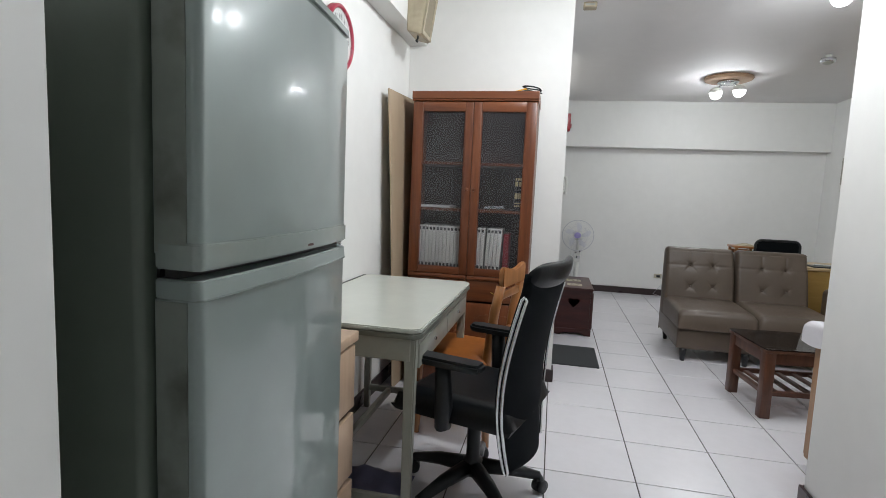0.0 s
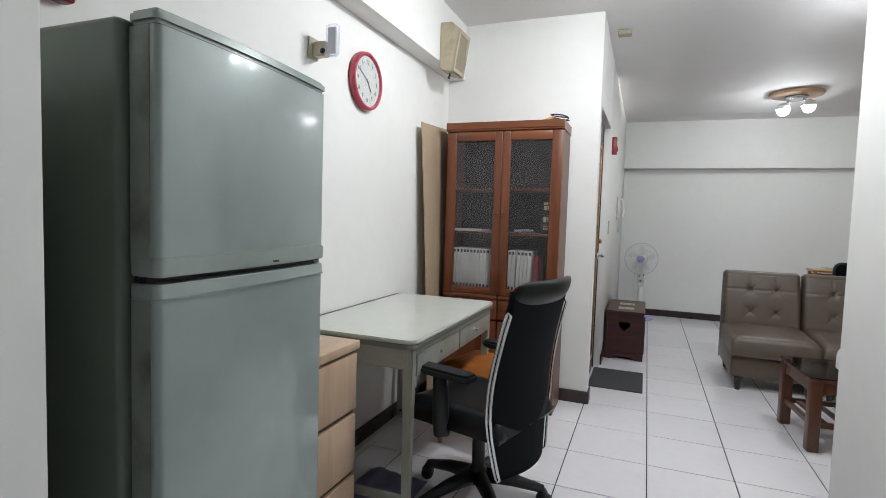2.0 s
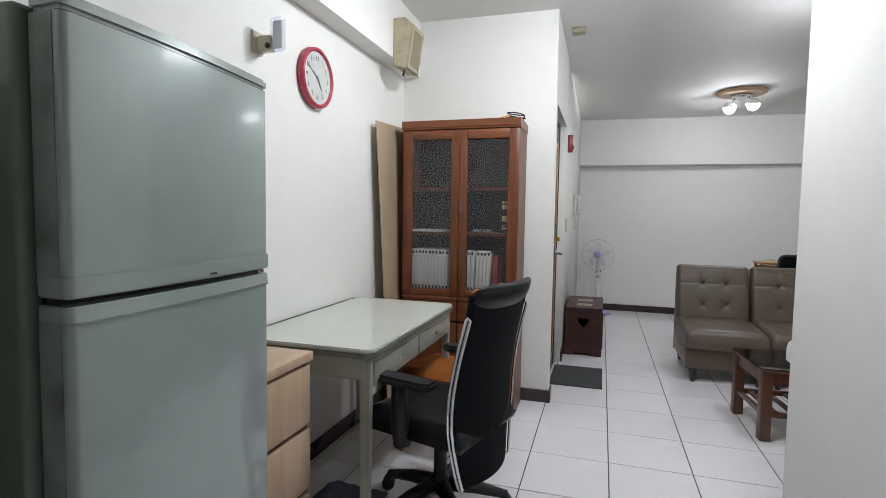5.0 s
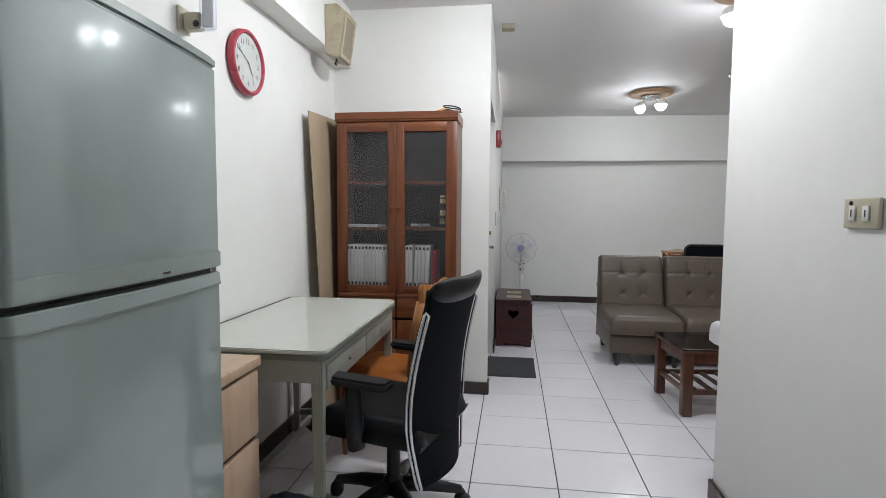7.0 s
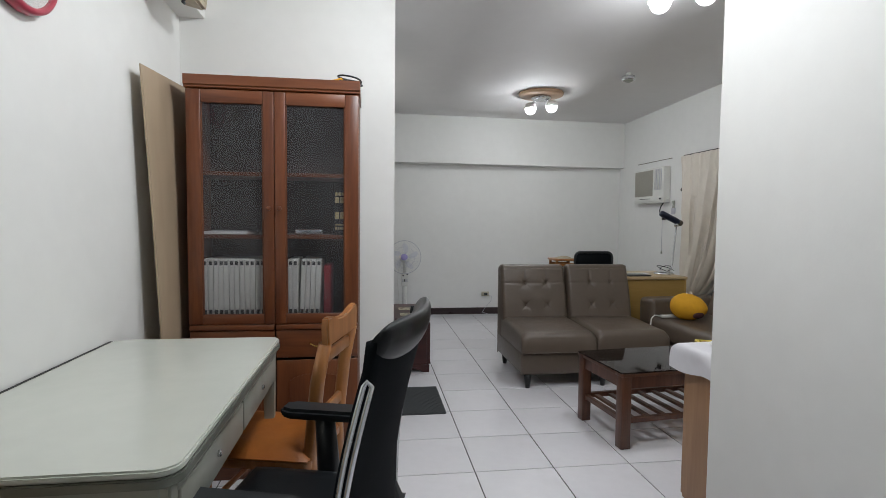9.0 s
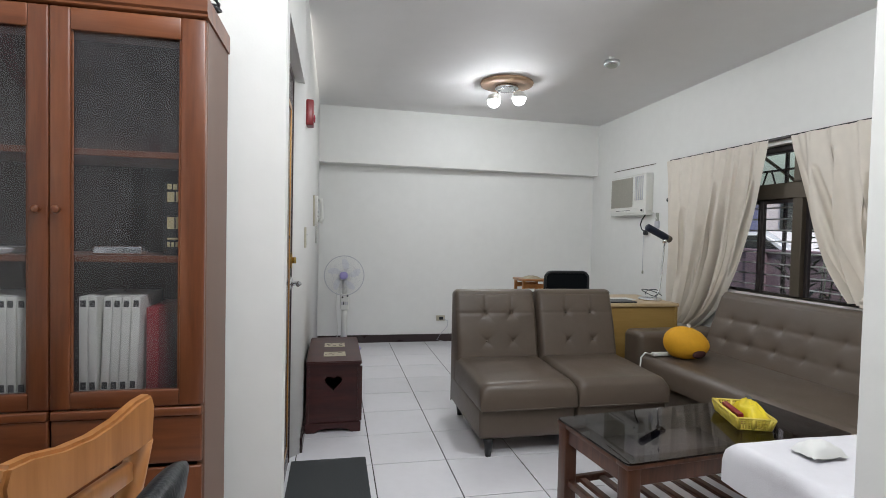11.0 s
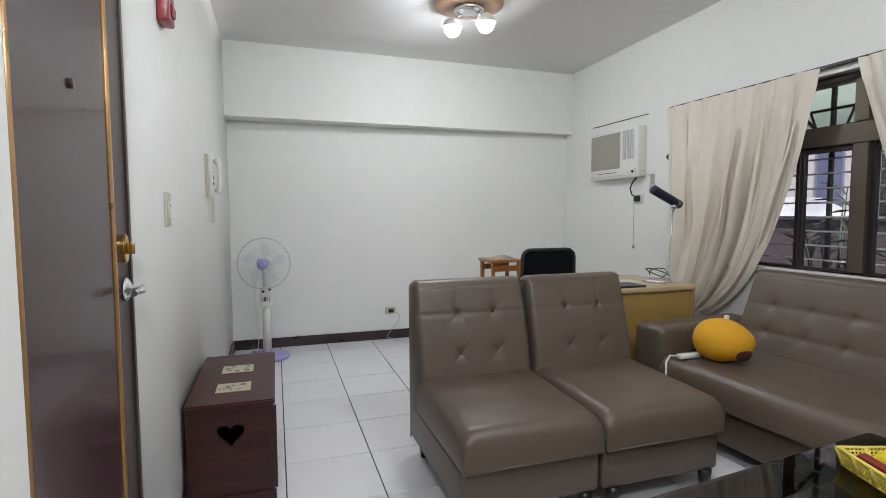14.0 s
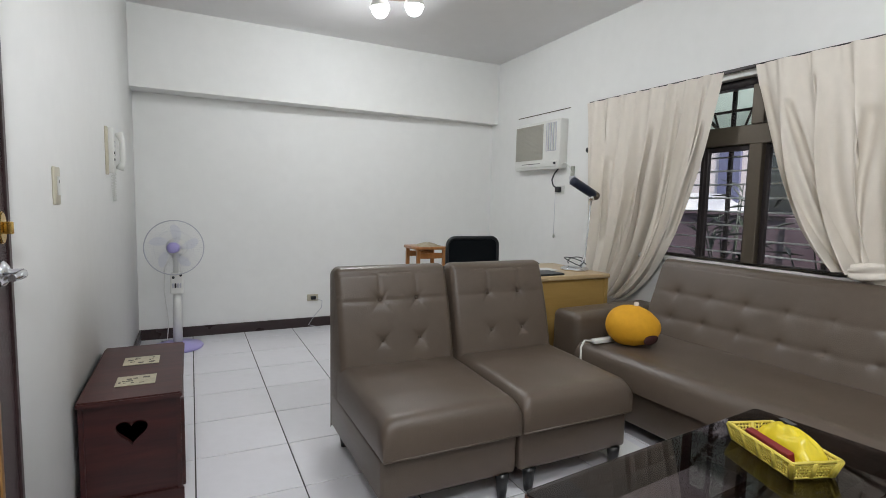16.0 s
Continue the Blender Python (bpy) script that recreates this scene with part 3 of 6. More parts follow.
def ceiling_light(x, y, turn, watts):
    z = ceil_z(y)
    c = thing("ceiling_light", "round wooden ceiling lamp with lit frosted globe bulbs", "ceiling light", "ceiling lamps", pose(x, y, z, 0, 0, turn))
    part("ring", lathe([(0.10, 0.0), (0.225, 0.0), (0.232, -0.012), (0.225, -0.028), (0.205, -0.036), (0.10, -0.036)], 48), M_LIGHTWOOD, c, "pale wooden ceiling plate")
    part("canopy", lathe([(0.10, -0.036), (0.10, -0.058), (0.085, -0.07), (0.02, -0.072)], 36), M_CHROME, c, "brushed metal canopy")
    for a in (0, 180):
        d = Vector((math.cos(radians(a)), math.sin(radians(a)), 0))
        arm = part("arm", tube([(0.05 * d.x, 0.05 * d.y, -0.065), (0.08 * d.x, 0.08 * d.y, -0.085), (0.10 * d.x, 0.10 * d.y, -0.10)], 0.009), M_CHROME, c)
        part("socket", lathe([(0.020, -0.095), (0.026, -0.12), (0.022, -0.125)], 16), M_CHROME, arm, m=Matrix.Translation((0.10 * d.x, 0.10 * d.y, 0)))
        # cup added to block upward light and weaken the ceiling halo
        part("bulb_cup", lathe([(0.022, 0.068), (0.052, 0.050), (0.068, 0.008), (0.065, 0.007), (0.050, 0.046), (0.020, 0.062)], 28), M_WHITEPL, c, "added white cup keeping bulb light off the ceiling", m=Matrix.Translation((0.115 * d.x, 0.115 * d.y, -0.155)))
        b = bmesh.new()
        bmesh.ops.create_uvsphere(b, u_segments=24, v_segments=16, radius=0.056)
        g = part("globe", b, M_BULB, c, "lit frosted globe bulb", m=Matrix.Translation((0.115 * d.x, 0.115 * d.y, -0.155)), smooth=True)
        g.visible_shadow = False
        lamp = bpy.data.lights.new("bulb_light", "POINT")
        lamp.energy, lamp.color, lamp.shadow_soft_size = watts, BULB_COLOR, 0.056
        lo = new("bulb_light", lamp)
        lo.parent = c
        lo.matrix_basis = Matrix.Translation((0.115 * d.x, 0.115 * d.y, -0.155))
    return c


ceiling_light(1.84, 6.14, -38, 0.88 * LIVING_WATTS)
ceiling_light(1.785, 3.57, -38, 1.2 * LIVING_WATTS)
# unseen third fixture, added to brighten the dining side
ceiling_light(0.38, 2.45, -38, DINING_FILL_WATTS)


def bookcase():
    X0, X1, Y, T = -0.708, 0.046, 3.312, 1.848
    c = thing("bookcase", "tall cherry-stained bookcase with two glass doors", "bookcase", m=pose(X0, Y, 0))
    W, D = X1 - X0, 0.295
    part("side_panel", box(0, 0.022, 0, 0.02, D, T - 0.055, 0.002, 1), M_CHERRY, c)
    part("side_panel", box(W - 0.02, 0.022, 0, W, D, T - 0.055, 0.002, 1), M_SIDEPALE, c, "glossy veneered side panel")
    part("back_panel", box(0.02, D - 0.01, 0.06, W - 0.02, D, T - 0.055), M_CASE_IN, c)
    cor = [(0, 0), (D, 0), (D, 0.055), (-0.012, 0.055), (-0.012, 0.014), (-0.004, 0.009), (-0.004, 0.003)]
    b = prism(cor, W + 0.010, "X")
    b.transform(Matrix.Translation((-0.005, 0, T - 0.055)))
    part("cornice", b, M_CHERRY_H, c, "stepped cherry cornice")
    part("plinth", box(0.02, 0.03, 0, W - 0.02, D - 0.01, 0.06), M_CHERRY_H, c)
    for z in (0.735, 1.145, 1.43):
        part("shelf", box(0.02, 0.03, z - 0.018, W - 0.02, D - 0.01, z, 0.002, 1), M_CHERRY_H, c)
    half = W / 2
    for k in (0, 1):
        x0 = 0.001 + k * half
        x1 = x0 + half - 0.002
        z0, z1 = 0.738, T - 0.06
        xa, xb = (x0 + 0.062, x1 - 0.048) if k == 0 else (x0 + 0.048, x1 - 0.062)
        d = part("glass_door", box(x0, 0, z0, xa, 0.021, z1, 0.004, 2), M_CHERRY, c, "cherry frame door with a clear pane")
        part("stile", box(xb, 0, z0, x1, 0.021, z1, 0.004, 2), M_CHERRY, d)
        part("rail", box(xa, 0.001, z1 - 0.058, xb, 0.020, z1, 0.003, 2), M_CHERRY_H, d)
        part("rail", box(xa, 0.001, z0, xb, 0.020, z0 + 0.045, 0.003, 2), M_CHERRY_H, d)
        g = part("pane", box(xa - 0.002, 0.010, z0 + 0.043, xb + 0.002, 0.013, z1 - 0.056), M_GLASS, d, "clear glass pane")
        g.visible_shadow = False
        for a, b4 in (((xa, 0.006, z0 + 0.045), (xa + 0.006, 0.0095, z1 - 0.058)), ((xb - 0.006, 0.006, z0 + 0.045), (xb, 0.0095, z1 - 0.058))):
            part("bead", box(*a, *b4, 0.0015, 1), M_CHERRY, d)
        kx = x1 - 0.022 if k == 0 else x0 + 0.022
        part("knob", lathe([(0.006, 0), (0.006, 0.010), (0.011, 0.016), (0.010, 0.022), (0.004, 0.025)], 16), M_CHERRY, d, "small turned knob", m=Matrix.Translation((kx, 0, 1.265)) @ pose(0, 0, 0, 90, 0, 0))
        w = part("drawer", box(x0 + 0.003, 0.003, 0.578, x1 - 0.003, 0.021, 0.708, 0.004, 2), M_CHERRY_H, c, "shallow cherry drawer")
        part("pull", tube([((x0 + x1) / 2 - 0.035 + 0.07 * t / 8, -0.013 * math.sin(math.pi * t / 8), 0.645 - 0.012 * math.sin(math.pi * t / 8)) for t in range(9)], 0.004, 8), M_BRASS, w, "curved brass pull")
        ld = part("lower_door", box(x0 + 0.003, 0.003, 0.065, x1 - 0.003, 0.021, 0.566, 0.004, 2), M_CHERRY, c, "raised-panel lower door")
        # arched raised panel
        cx, hw = (x0 + x1) / 2, half / 2 - 0.06
        arch = [(cx - hw, 0.12), (cx + hw, 0.12), (cx + hw, 0.46)] + [(cx + hw * math.cos(radians(a)), 0.46 + 0.045 * math.sin(radians(a))) for a in range(15, 180, 15)] + [(cx - hw, 0.46)]
        b = prism(arch, 0.008, "Y", 0.003)
        part("raised_panel", b, M_CHERRY, ld, m=Matrix.Translation((0, -0.004, 0)))
        part("moulding", box(x0 + 0.003, -0.004, 0.710, x1 - 0.003, 0.018, 0.734, 0.004, 2), M_CHERRY_H, c)
    return c


bookcase()


def loveseat(x0):
    s = thing("sofa_module", "taupe leather armless sofa seat with buttoned back", "sofa", "two sofa seats side by side", pose(x0, 4.475, 0))
    W = 0.573
    part("base", box(0.004, 0.02, 0.095, W - 0.004, 0.74, 0.262, 0.018, 3), M_LEATHER, s, "padded leather base")

    def seat_f(u, v):
        x, y = 0.002 + (W - 0.004) * u, -0.006 + 0.62 * v
        e = min(u, 1 - u) * (W - 0.004)
        f = min(1, v * 0.62 / 0.055)
        z = 0.405 - 0.030 * (1 - min(1, e / 0.04)) ** 2 - 0.034 * (1 - f) ** 2.5 + 0.014 * math.sin(math.pi * u) * math.sin(math.pi * min(1, v * 1.1)) + 0.02 * v
        z += 0.0025 * noise.noise((x * 9, y * 9, x0))
        return (x, y, z)
    b = sheet(28, 28, seat_f)
    lo = sheet(1, 1, lambda u, v: (0.002 + (W - 0.004) * u, -0.006 + 0.62 * v, 0.264))
    ring = [e for e in b.edges if e.is_boundary]
    ext = bmesh.ops.extrude_edge_only(b, edges=ring)
    for v in [g for g in ext["geom"] if isinstance(g, bmesh.types.BMVert)]:
        v.co.z = 0.264
    lo.free()
    bmesh.ops.recalc_face_normals(b, faces=b.faces[:])
    shade_angle(b, 60)
    part("seat_cushion", b, M_LEATHER, s, "soft leather seat cushion")
    part("welt", tube([(0.008, -0.004, 0.264), (W - 0.008, -0.004, 0.264)], 0.005, 8), M_LEATHER, s)
    # leaning back: front face buttoned, top rounded
    z0, z1 = 0.30, 0.852
    buttons = [(W * 0.36, 0.52), (W * 0.68, 0.52), (W * 0.36, 0.70), (W * 0.68, 0.70)]

    def back_f(u, v):
        # v runs up the front face, over the top and down the rear
        x = 0.006 + (W - 0.012) * u
        if v < 0.55:
            t = v / 0.55
            z = z0 + (z1 - 0.03 - z0) * t
            y = 0.545 + 0.135 * t - 0.012 * math.sin(math.pi * t)
            d = 0.016 * (math.sin(math.pi * u) ** 0.5) * min(1, 6 * t)
            for bx, bz in buttons:
                dx, dz = x - bx, z - bz
                d -= 0.016 * math.exp(-math.hypot(dx, dz) / 0.026)
                # pleats that run out from the button
                for px, pz in ((0.7, 0.7), (-0.7, 0.7), (0.7, -0.7), (-0.7, -0.7)):
                    along, across = dx * px + dz * pz, dx * pz - dz * px
                    if along > 0:
                        d -= 0.0045 * math.exp(-(across / 0.006) ** 2 - (along / 0.05) ** 2)
                if dz > 0 and bz > 0.6:
                    d -= 0.006 * math.exp(-abs(dx) / 0.006)
            d -= 0.006 * math.exp(-abs(z - 0.70) / 0.005)
            y -= d
        elif v < 0.7:
            a = (v - 0.55) / 0.15 * math.pi
            y = 0.68 + 0.05 - 0.05 * math.cos(a)
            z = z1 - 0.03 + 0.03 * math.sin(a)
        else:
            t = (v - 0.7) / 0.3
            y, z = 0.78 - 0.012 * t, z1 - 0.03 - (z1 - 0.03 - 0.095) * t
        e = min(u, 1 - u) * W
        if e < 0.03:
            k = (1 - e / 0.03) ** 2
            z -= 0.018 * k * (1 if v > 0.45 else 0.2)
            y += 0.018 * k * (1 if v < 0.6 else -0.6)
        return (x, y, z)
    b = sheet(96, 120, back_f)
    # sides
    L = sorted([v for v in b.verts if v.co.x < 0.0061], key=lambda v: v.index)
    R = sorted([v for v in b.verts if v.co.x > W - 0.0061], key=lambda v: v.index)
    for vs in (L, R):
        if len(vs) > 3:
            b.faces.new(vs)
    bmesh.ops.recalc_face_normals(b, faces=b.faces[:])
    shade_angle(b, 55)
    part("backrest", b, M_LEATHER, s, "leaning leather back with four button tufts")
    for bx, bz in buttons:
        t = (bz - z0) / (z1 - 0.03 - z0)
        part("button", lathe([(0.008, 0), (0.007, 0.002), (0.003, 0.003)], 14), M_LEATHER, s, m=Matrix.Translation((bx, 0.545 + 0.135 * t - 0.012 * math.sin(math.pi * t) + 0.002, bz)) @ pose(0, 0, 0, 105, 0, 0))
    for x, y in ((0.06, 0.035), (W - 0.06, 0.035), (0.06, 0.70), (W - 0.06, 0.70)):
        part("leg", lathe([(0.017, 0), (0.026, 0.075), (0.028, 0.098)], 16), M_BLACKFOOT, s, "black tapered foot", m=Matrix.Translation((x, y, 0)))
    return s


loveseat(1.185)
loveseat(1.765)


def long_sofa():
    # seat faces -x; local x runs along the sofa (world -y), local y away from the room (world +x)
    m = Matrix.Translation((2.515, 5.285, 0)) @ pose(0, 0, 0, 0, 0, -90 + 3.0)
    s = thing("long_sofa", "long taupe leather sofa with arm and tufted back under the window", "sofa", m=m)
    L = 1.98
    part("base", box(0.005, 0.03, 0.07, L, 0.72, 0.25, 0.015, 2), M_LEATHER, s)

    def arm_f():
        b = box(0.0, 0.0, 0.07, 0.215, 0.74, 0.555, 0.045, 5)
        return b
    part("arm", arm_f(), M_LEATHER, s, "square padded leather arm")

    def seat_f(u, v):
        x, y = 0.217 + (L - 0.217) * u, -0.012 + 0.56 * v
        f = min(1, v * 0.56 / 0.06)
        return (x, y, 0.405 - 0.06 * (1 - f) ** 2 + 0.015 * v + 0.004 * noise.noise((x * 4, y * 5, 3)))
    b = sheet(60, 16, seat_f)
    ext = bmesh.ops.extrude_edge_only(b, edges=[e for e in b.edges if e.is_boundary])
    for v in [g for g in ext["geom"] if isinstance(g, bmesh.types.BMVert)]:
        v.co.z = 0.252
    bmesh.ops.recalc_face_normals(b, faces=b.faces[:])
    shade_angle(b, 60)
    part("seat_cushion", b, M_LEATHER, s, "long leather seat cushion")
    z0, z1 = 0.33, 0.842
    cols = [0.217 + 0.15 + 0.20 * k for k in range(9)]
    rows = (0.52, 0.66)

    def back_f(u, v):
        x = 0.217 + (L - 0.217) * u
        if v < 0.6:
            t = v / 0.6
            z = z0 + (z1 - 0.025 - z0) * t
            y = 0.50 + 0.19 * t
            d = 0.012
            for bz in rows:
                d -= 0.0022 * math.exp(-((z - bz) / 0.014) ** 2)
                for bx in cols:
                    dx, dz = x - bx, z - bz
                    if abs(dx) < 0.2:
                        d -= 0.018 * math.exp(-math.hypot(dx, dz) / 0.032)
            y -= d
        elif v < 0.75:
            a = (v - 0.6) / 0.15 * math.pi
            y, z = 0.69 + 0.04 - 0.04 * math.cos(a), z1 - 0.025 + 0.025 * math.sin(a)
        else:
            t = (v - 0.75) / 0.25
            y, z = 0.77, z1 - 0.025 - (z1 - 0.10) * t
        return (x, y, z)
    b = sheet(340, 90, back_f)
    shade_angle(b, 60)
    bmesh.ops.recalc_face_normals(b, faces=b.faces[:])
    part("backrest", b, M_LEATHER, s, "tufted leaning leather back")
    for bx in cols:
        for bz in rows:
            t = (bz - z0) / (z1 - 0.025 - z0)
            part("button", lathe([(0.008, 0), (0.007, 0.002), (0.003, 0.003)], 12), M_LEATHER, s, m=Matrix.Translation((bx, 0.50 + 0.19 * t + 0.014, bz)) @ pose(0, 0, 0, 108, 0, 0))
    for x in (0.06, L - 0.06):
        for y in (0.08, 0.66):
            part("leg", lathe([(0.018, 0), (0.026, 0.072)], 14), M_BLACKFOOT, s, m=Matrix.Translation((x, y, 0)))
    return s


long_sofa()


def coffee_table():
    t = thing("coffee_table", "low red-brown wooden coffee table with smoked glass top", "coffee table", m=pose(1.432, 3.436, 0, 0, 0, 6.0))
    L, W = 1.115, 0.475
    lw = 0.058
    for x in (0, L - lw):
        for y in (0, W - lw):
            part("leg", box(x, y, 0, x + lw, y + lw, 0.395, 0.004, 2), M_TABLEWOOD, t)
    for y in (0.012, W - 0.034):
        part("apron", box(lw, y, 0.325, L - lw, y + 0.022, 0.395, 0.003, 1), M_TABLEWOOD, t)
    for x in (0.012, L - 0.034):
        part("apron", box(x, lw, 0.325, x + 0.022, W - lw, 0.395, 0.003, 1), M_TABLEWOOD, t)
    sh = part("shelf_rail", box(lw, 0.014, 0.135, L - lw, 0.040, 0.165, 0.003, 1), M_TABLEWOOD, t)
    part("shelf_rail", box(lw, W - 0.040, 0.135, L - lw, W - 0.014, 0.165, 0.003, 1), M_TABLEWOOD, t)
    for x in (0.016, L - 0.042):
        part("end_rail", box(x, lw, 0.135, x + 0.026, W - lw, 0.165, 0.003, 1), M_TABLEWOOD, t)
    for k in range(10):
        x = 0.085 + k * 0.1
        part("slat", box(x, 0.040, 0.140, x + 0.034, W - 0.040, 0.156, 0.003, 1), M_TABLEWOOD, t)
    for b4 in ((-0.006, -0.006, L + 0.006, 0.062), (-0.006, W - 0.062, L + 0.006, W + 0.006), (-0.006, 0.0625, 0.075, W - 0.0625), (L - 0.075, 0.0625, L + 0.006, W - 0.0625)):
        part("top_rail", box(b4[0], b4[1], 0.395, b4[2], b4[3], 0.412, 0.003, 2), M_TABLEWOOD, t, "flat frame rail under the glass")
    part("glass_top", prism(round_rect(-0.008, -0.008, L + 0.008, W + 0.008, 0.02), 0.008, "Z", 0.0025), M_TABLEGLASS, t, "smoked see-through glass top", m=Matrix.Translation((0, 0, 0.4125)))
    return t


coffee_table()


def office_chair():
    c = thing("office_chair", "black leather and mesh swivel chair with chrome-edged back", "office chair", m=pose(-0.085, 2.20, 0, 0, 0, 74.3))
    # local: the seat faces +y
    for k in range(5):
        a = radians(-57 + 72 * k)
        d = Vector((math.cos(a), math.sin(a), 0))
        b = tube([d * 0.03 + Vector((0, 0, 0.12)), d * 0.15 + Vector((0, 0, 0.105)), d * 0.285 + Vector((0, 0, 0.072))], [0.034, 0.028, 0.018], 10)
        leg = part("base_arm", b, M_BLACKPLAST, c)
        w = lathe([(0.010, -0.024), (0.027, -0.023), (0.029, -0.010), (0.018, -0.004), (0.018, 0.004), (0.029, 0.010), (0.027, 0.023), (0.010, 0.024)], 18)
        part("caster", w, M_BLACKPLAST, leg, "twin-wheel black caster", m=Matrix.Translation(d * 0.29 + Vector((0, 0, 0.03))) @ pose(0, 0, 0, 90, 0, math.degrees(a) + 35))
        part("caster_hood", lathe([(0.012, 0.045), (0.022, 0.058), (0.012, 0.075)], 12), M_BLACKPLAST, leg, m=Matrix.Translation(d * 0.285))
    part("gas_column", lathe([(0.042, 0.09), (0.042, 0.15), (0.028, 0.16), (0.028, 0.30), (0.05, 0.33)], 20), M_BLACKPLAST, c)
    part("mechanism", box(-0.09, -0.12, 0.33, 0.09, 0.12, 0.385, 0.012, 2), M_BLACKPLAST, c)
    part("height_lever", tube([(0.05, 0.05, 0.36), (0.20, 0.06, 0.355), (0.25, 0.06, 0.35)], 0.007), M_BLACKPLAST, c)

    def seat_f(u, v):
        x, y = -0.25 + 0.5 * u, -0.24 + 0.50 * v
        e = min(u, 1 - u, v, 1 - v)
        k = 1 - (1 - min(1, e / 0.14)) ** 2.2
        return (x * (0.94 + 0.06 * k), y, 0.40 + 0.075 * k - 0.03 * max(0, v - 0.8) + 0.015 * (2 * u - 1) ** 2)
    b = sheet(20, 20, seat_f)
    ext = bmesh.ops.extrude_edge_only(b, edges=[e for e in b.edges if e.is_boundary])
    for v in [g for g in ext["geom"] if isinstance(g, bmesh.types.BMVert)]:
        v.co.z, v.co.x, v.co.y = 0.385, v.co.x * 0.94, v.co.y * 0.94
    bmesh.ops.recalc_face_normals(b, faces=b.faces[:])
    shade_angle(b, 60)
    part("seat", b, M_BLACKLEATHER, c, "black leather seat")

    def spine(t):
        """Side profile of the back: height and setback for t from 0 (low) to 1 (head)."""
        z = 0.235 + 0.735 * t
        y = -0.262 + 0.045 * math.sin(math.pi * min(1, 0.22 + 0.85 * t)) - 0.075 * max(0, t - 0.45) ** 1.5 - 0.0 * t
        return y, z

    def half_w(t):
        return 0.185 + 0.065 * min(1, t / 0.35) ** 0.8 - 0.035 * max(0, t - 0.5)

    def back_f(u, v):
        y, z = spine(v)
        w = half_w(v)
        s = 2 * u - 1
        return (s * w, y - 0.045 * (1 - s * s) + 0.02, z)
    b = sheet(18, 36, back_f, thick=0.022)
    part("backrest", b, M_BLACKMESH, c, "black mesh back shell")
    for s in (0, 1):
        rim = [Vector(back_f(s, 0.01 + 0.875 * k / 26)) for k in range(27)]
        dx = 0.004 if s else -0.004
        loop = [p + Vector((dx, 0.008, 0)) for p in rim] + [rim[-1] + Vector((dx, 0, 0.010))] + [p + Vector((dx, -0.009, 0)) for p in rim[::-1]] + [rim[0] + Vector((dx, 0, -0.010))]
        part("side_trim", tube(loop, 0.0058, 8, closed=True), M_CHROME, c, "chrome loop trim along the back's edge")
    # head pad: a curved leather cushion, thicker in the middle, ends curling forward
    def head_f(u, v):
        a, k = v * math.tau, 2 * u - 1
        r = 1 - 0.45 * abs(k) ** 6
        return (0.225 * k, -0.312 + 0.040 * k * k + 0.024 * r * math.cos(a) - 0.014 * math.sin(a), 0.958 + 0.008 * k * k + 0.050 * r * math.sin(a))
    b = sheet(20, 18, head_f)
    bmesh.ops.remove_doubles(b, verts=b.verts[:], dist=0.0005)
    bmesh.ops.holes_fill(b, edges=[e for e in b.edges if e.is_boundary], sides=0)
    bmesh.ops.recalc_face_normals(b, faces=b.faces[:])
    shade_angle(b, 70)
    part("headrest", b, M_BLACKLEATHER, c, "padded black leather head pad")
    for s in (-1, 1):
        x = s * 0.265
        arm = part("armrest", prism([(x + u * 0.042, v) for u, v in ((-1, -0.12), (-0.7, -0.155), (0.7, -0.155), (1, -0.12), (1, 0.10), (0.6, 0.135), (-0.6, 0.135), (-1, 0.10))], 0.032, "Z", 0.010), M_BLACKPLAST, c, "soft black arm pad", m=Matrix.Translation((0, 0.02, 0.615)))
        part("arm_post", tube([(x * 0.80, 0.0, -0.245), (x * 0.98, 0.0, -0.23), (x * 1.02, -0.01, -0.155), (x, 0.0, 0.0)], [0.018, 0.026, 0.034, 0.030], 10), M_BLACKPLAST, arm)
    part("back_bracket", tube([(0, -0.08, 0.36), (0, -0.19, 0.36), (0, -0.225, 0.42)], [0.03, 0.028, 0.024], 10), M_BLACKPLAST, c)
    return c


office_chair()


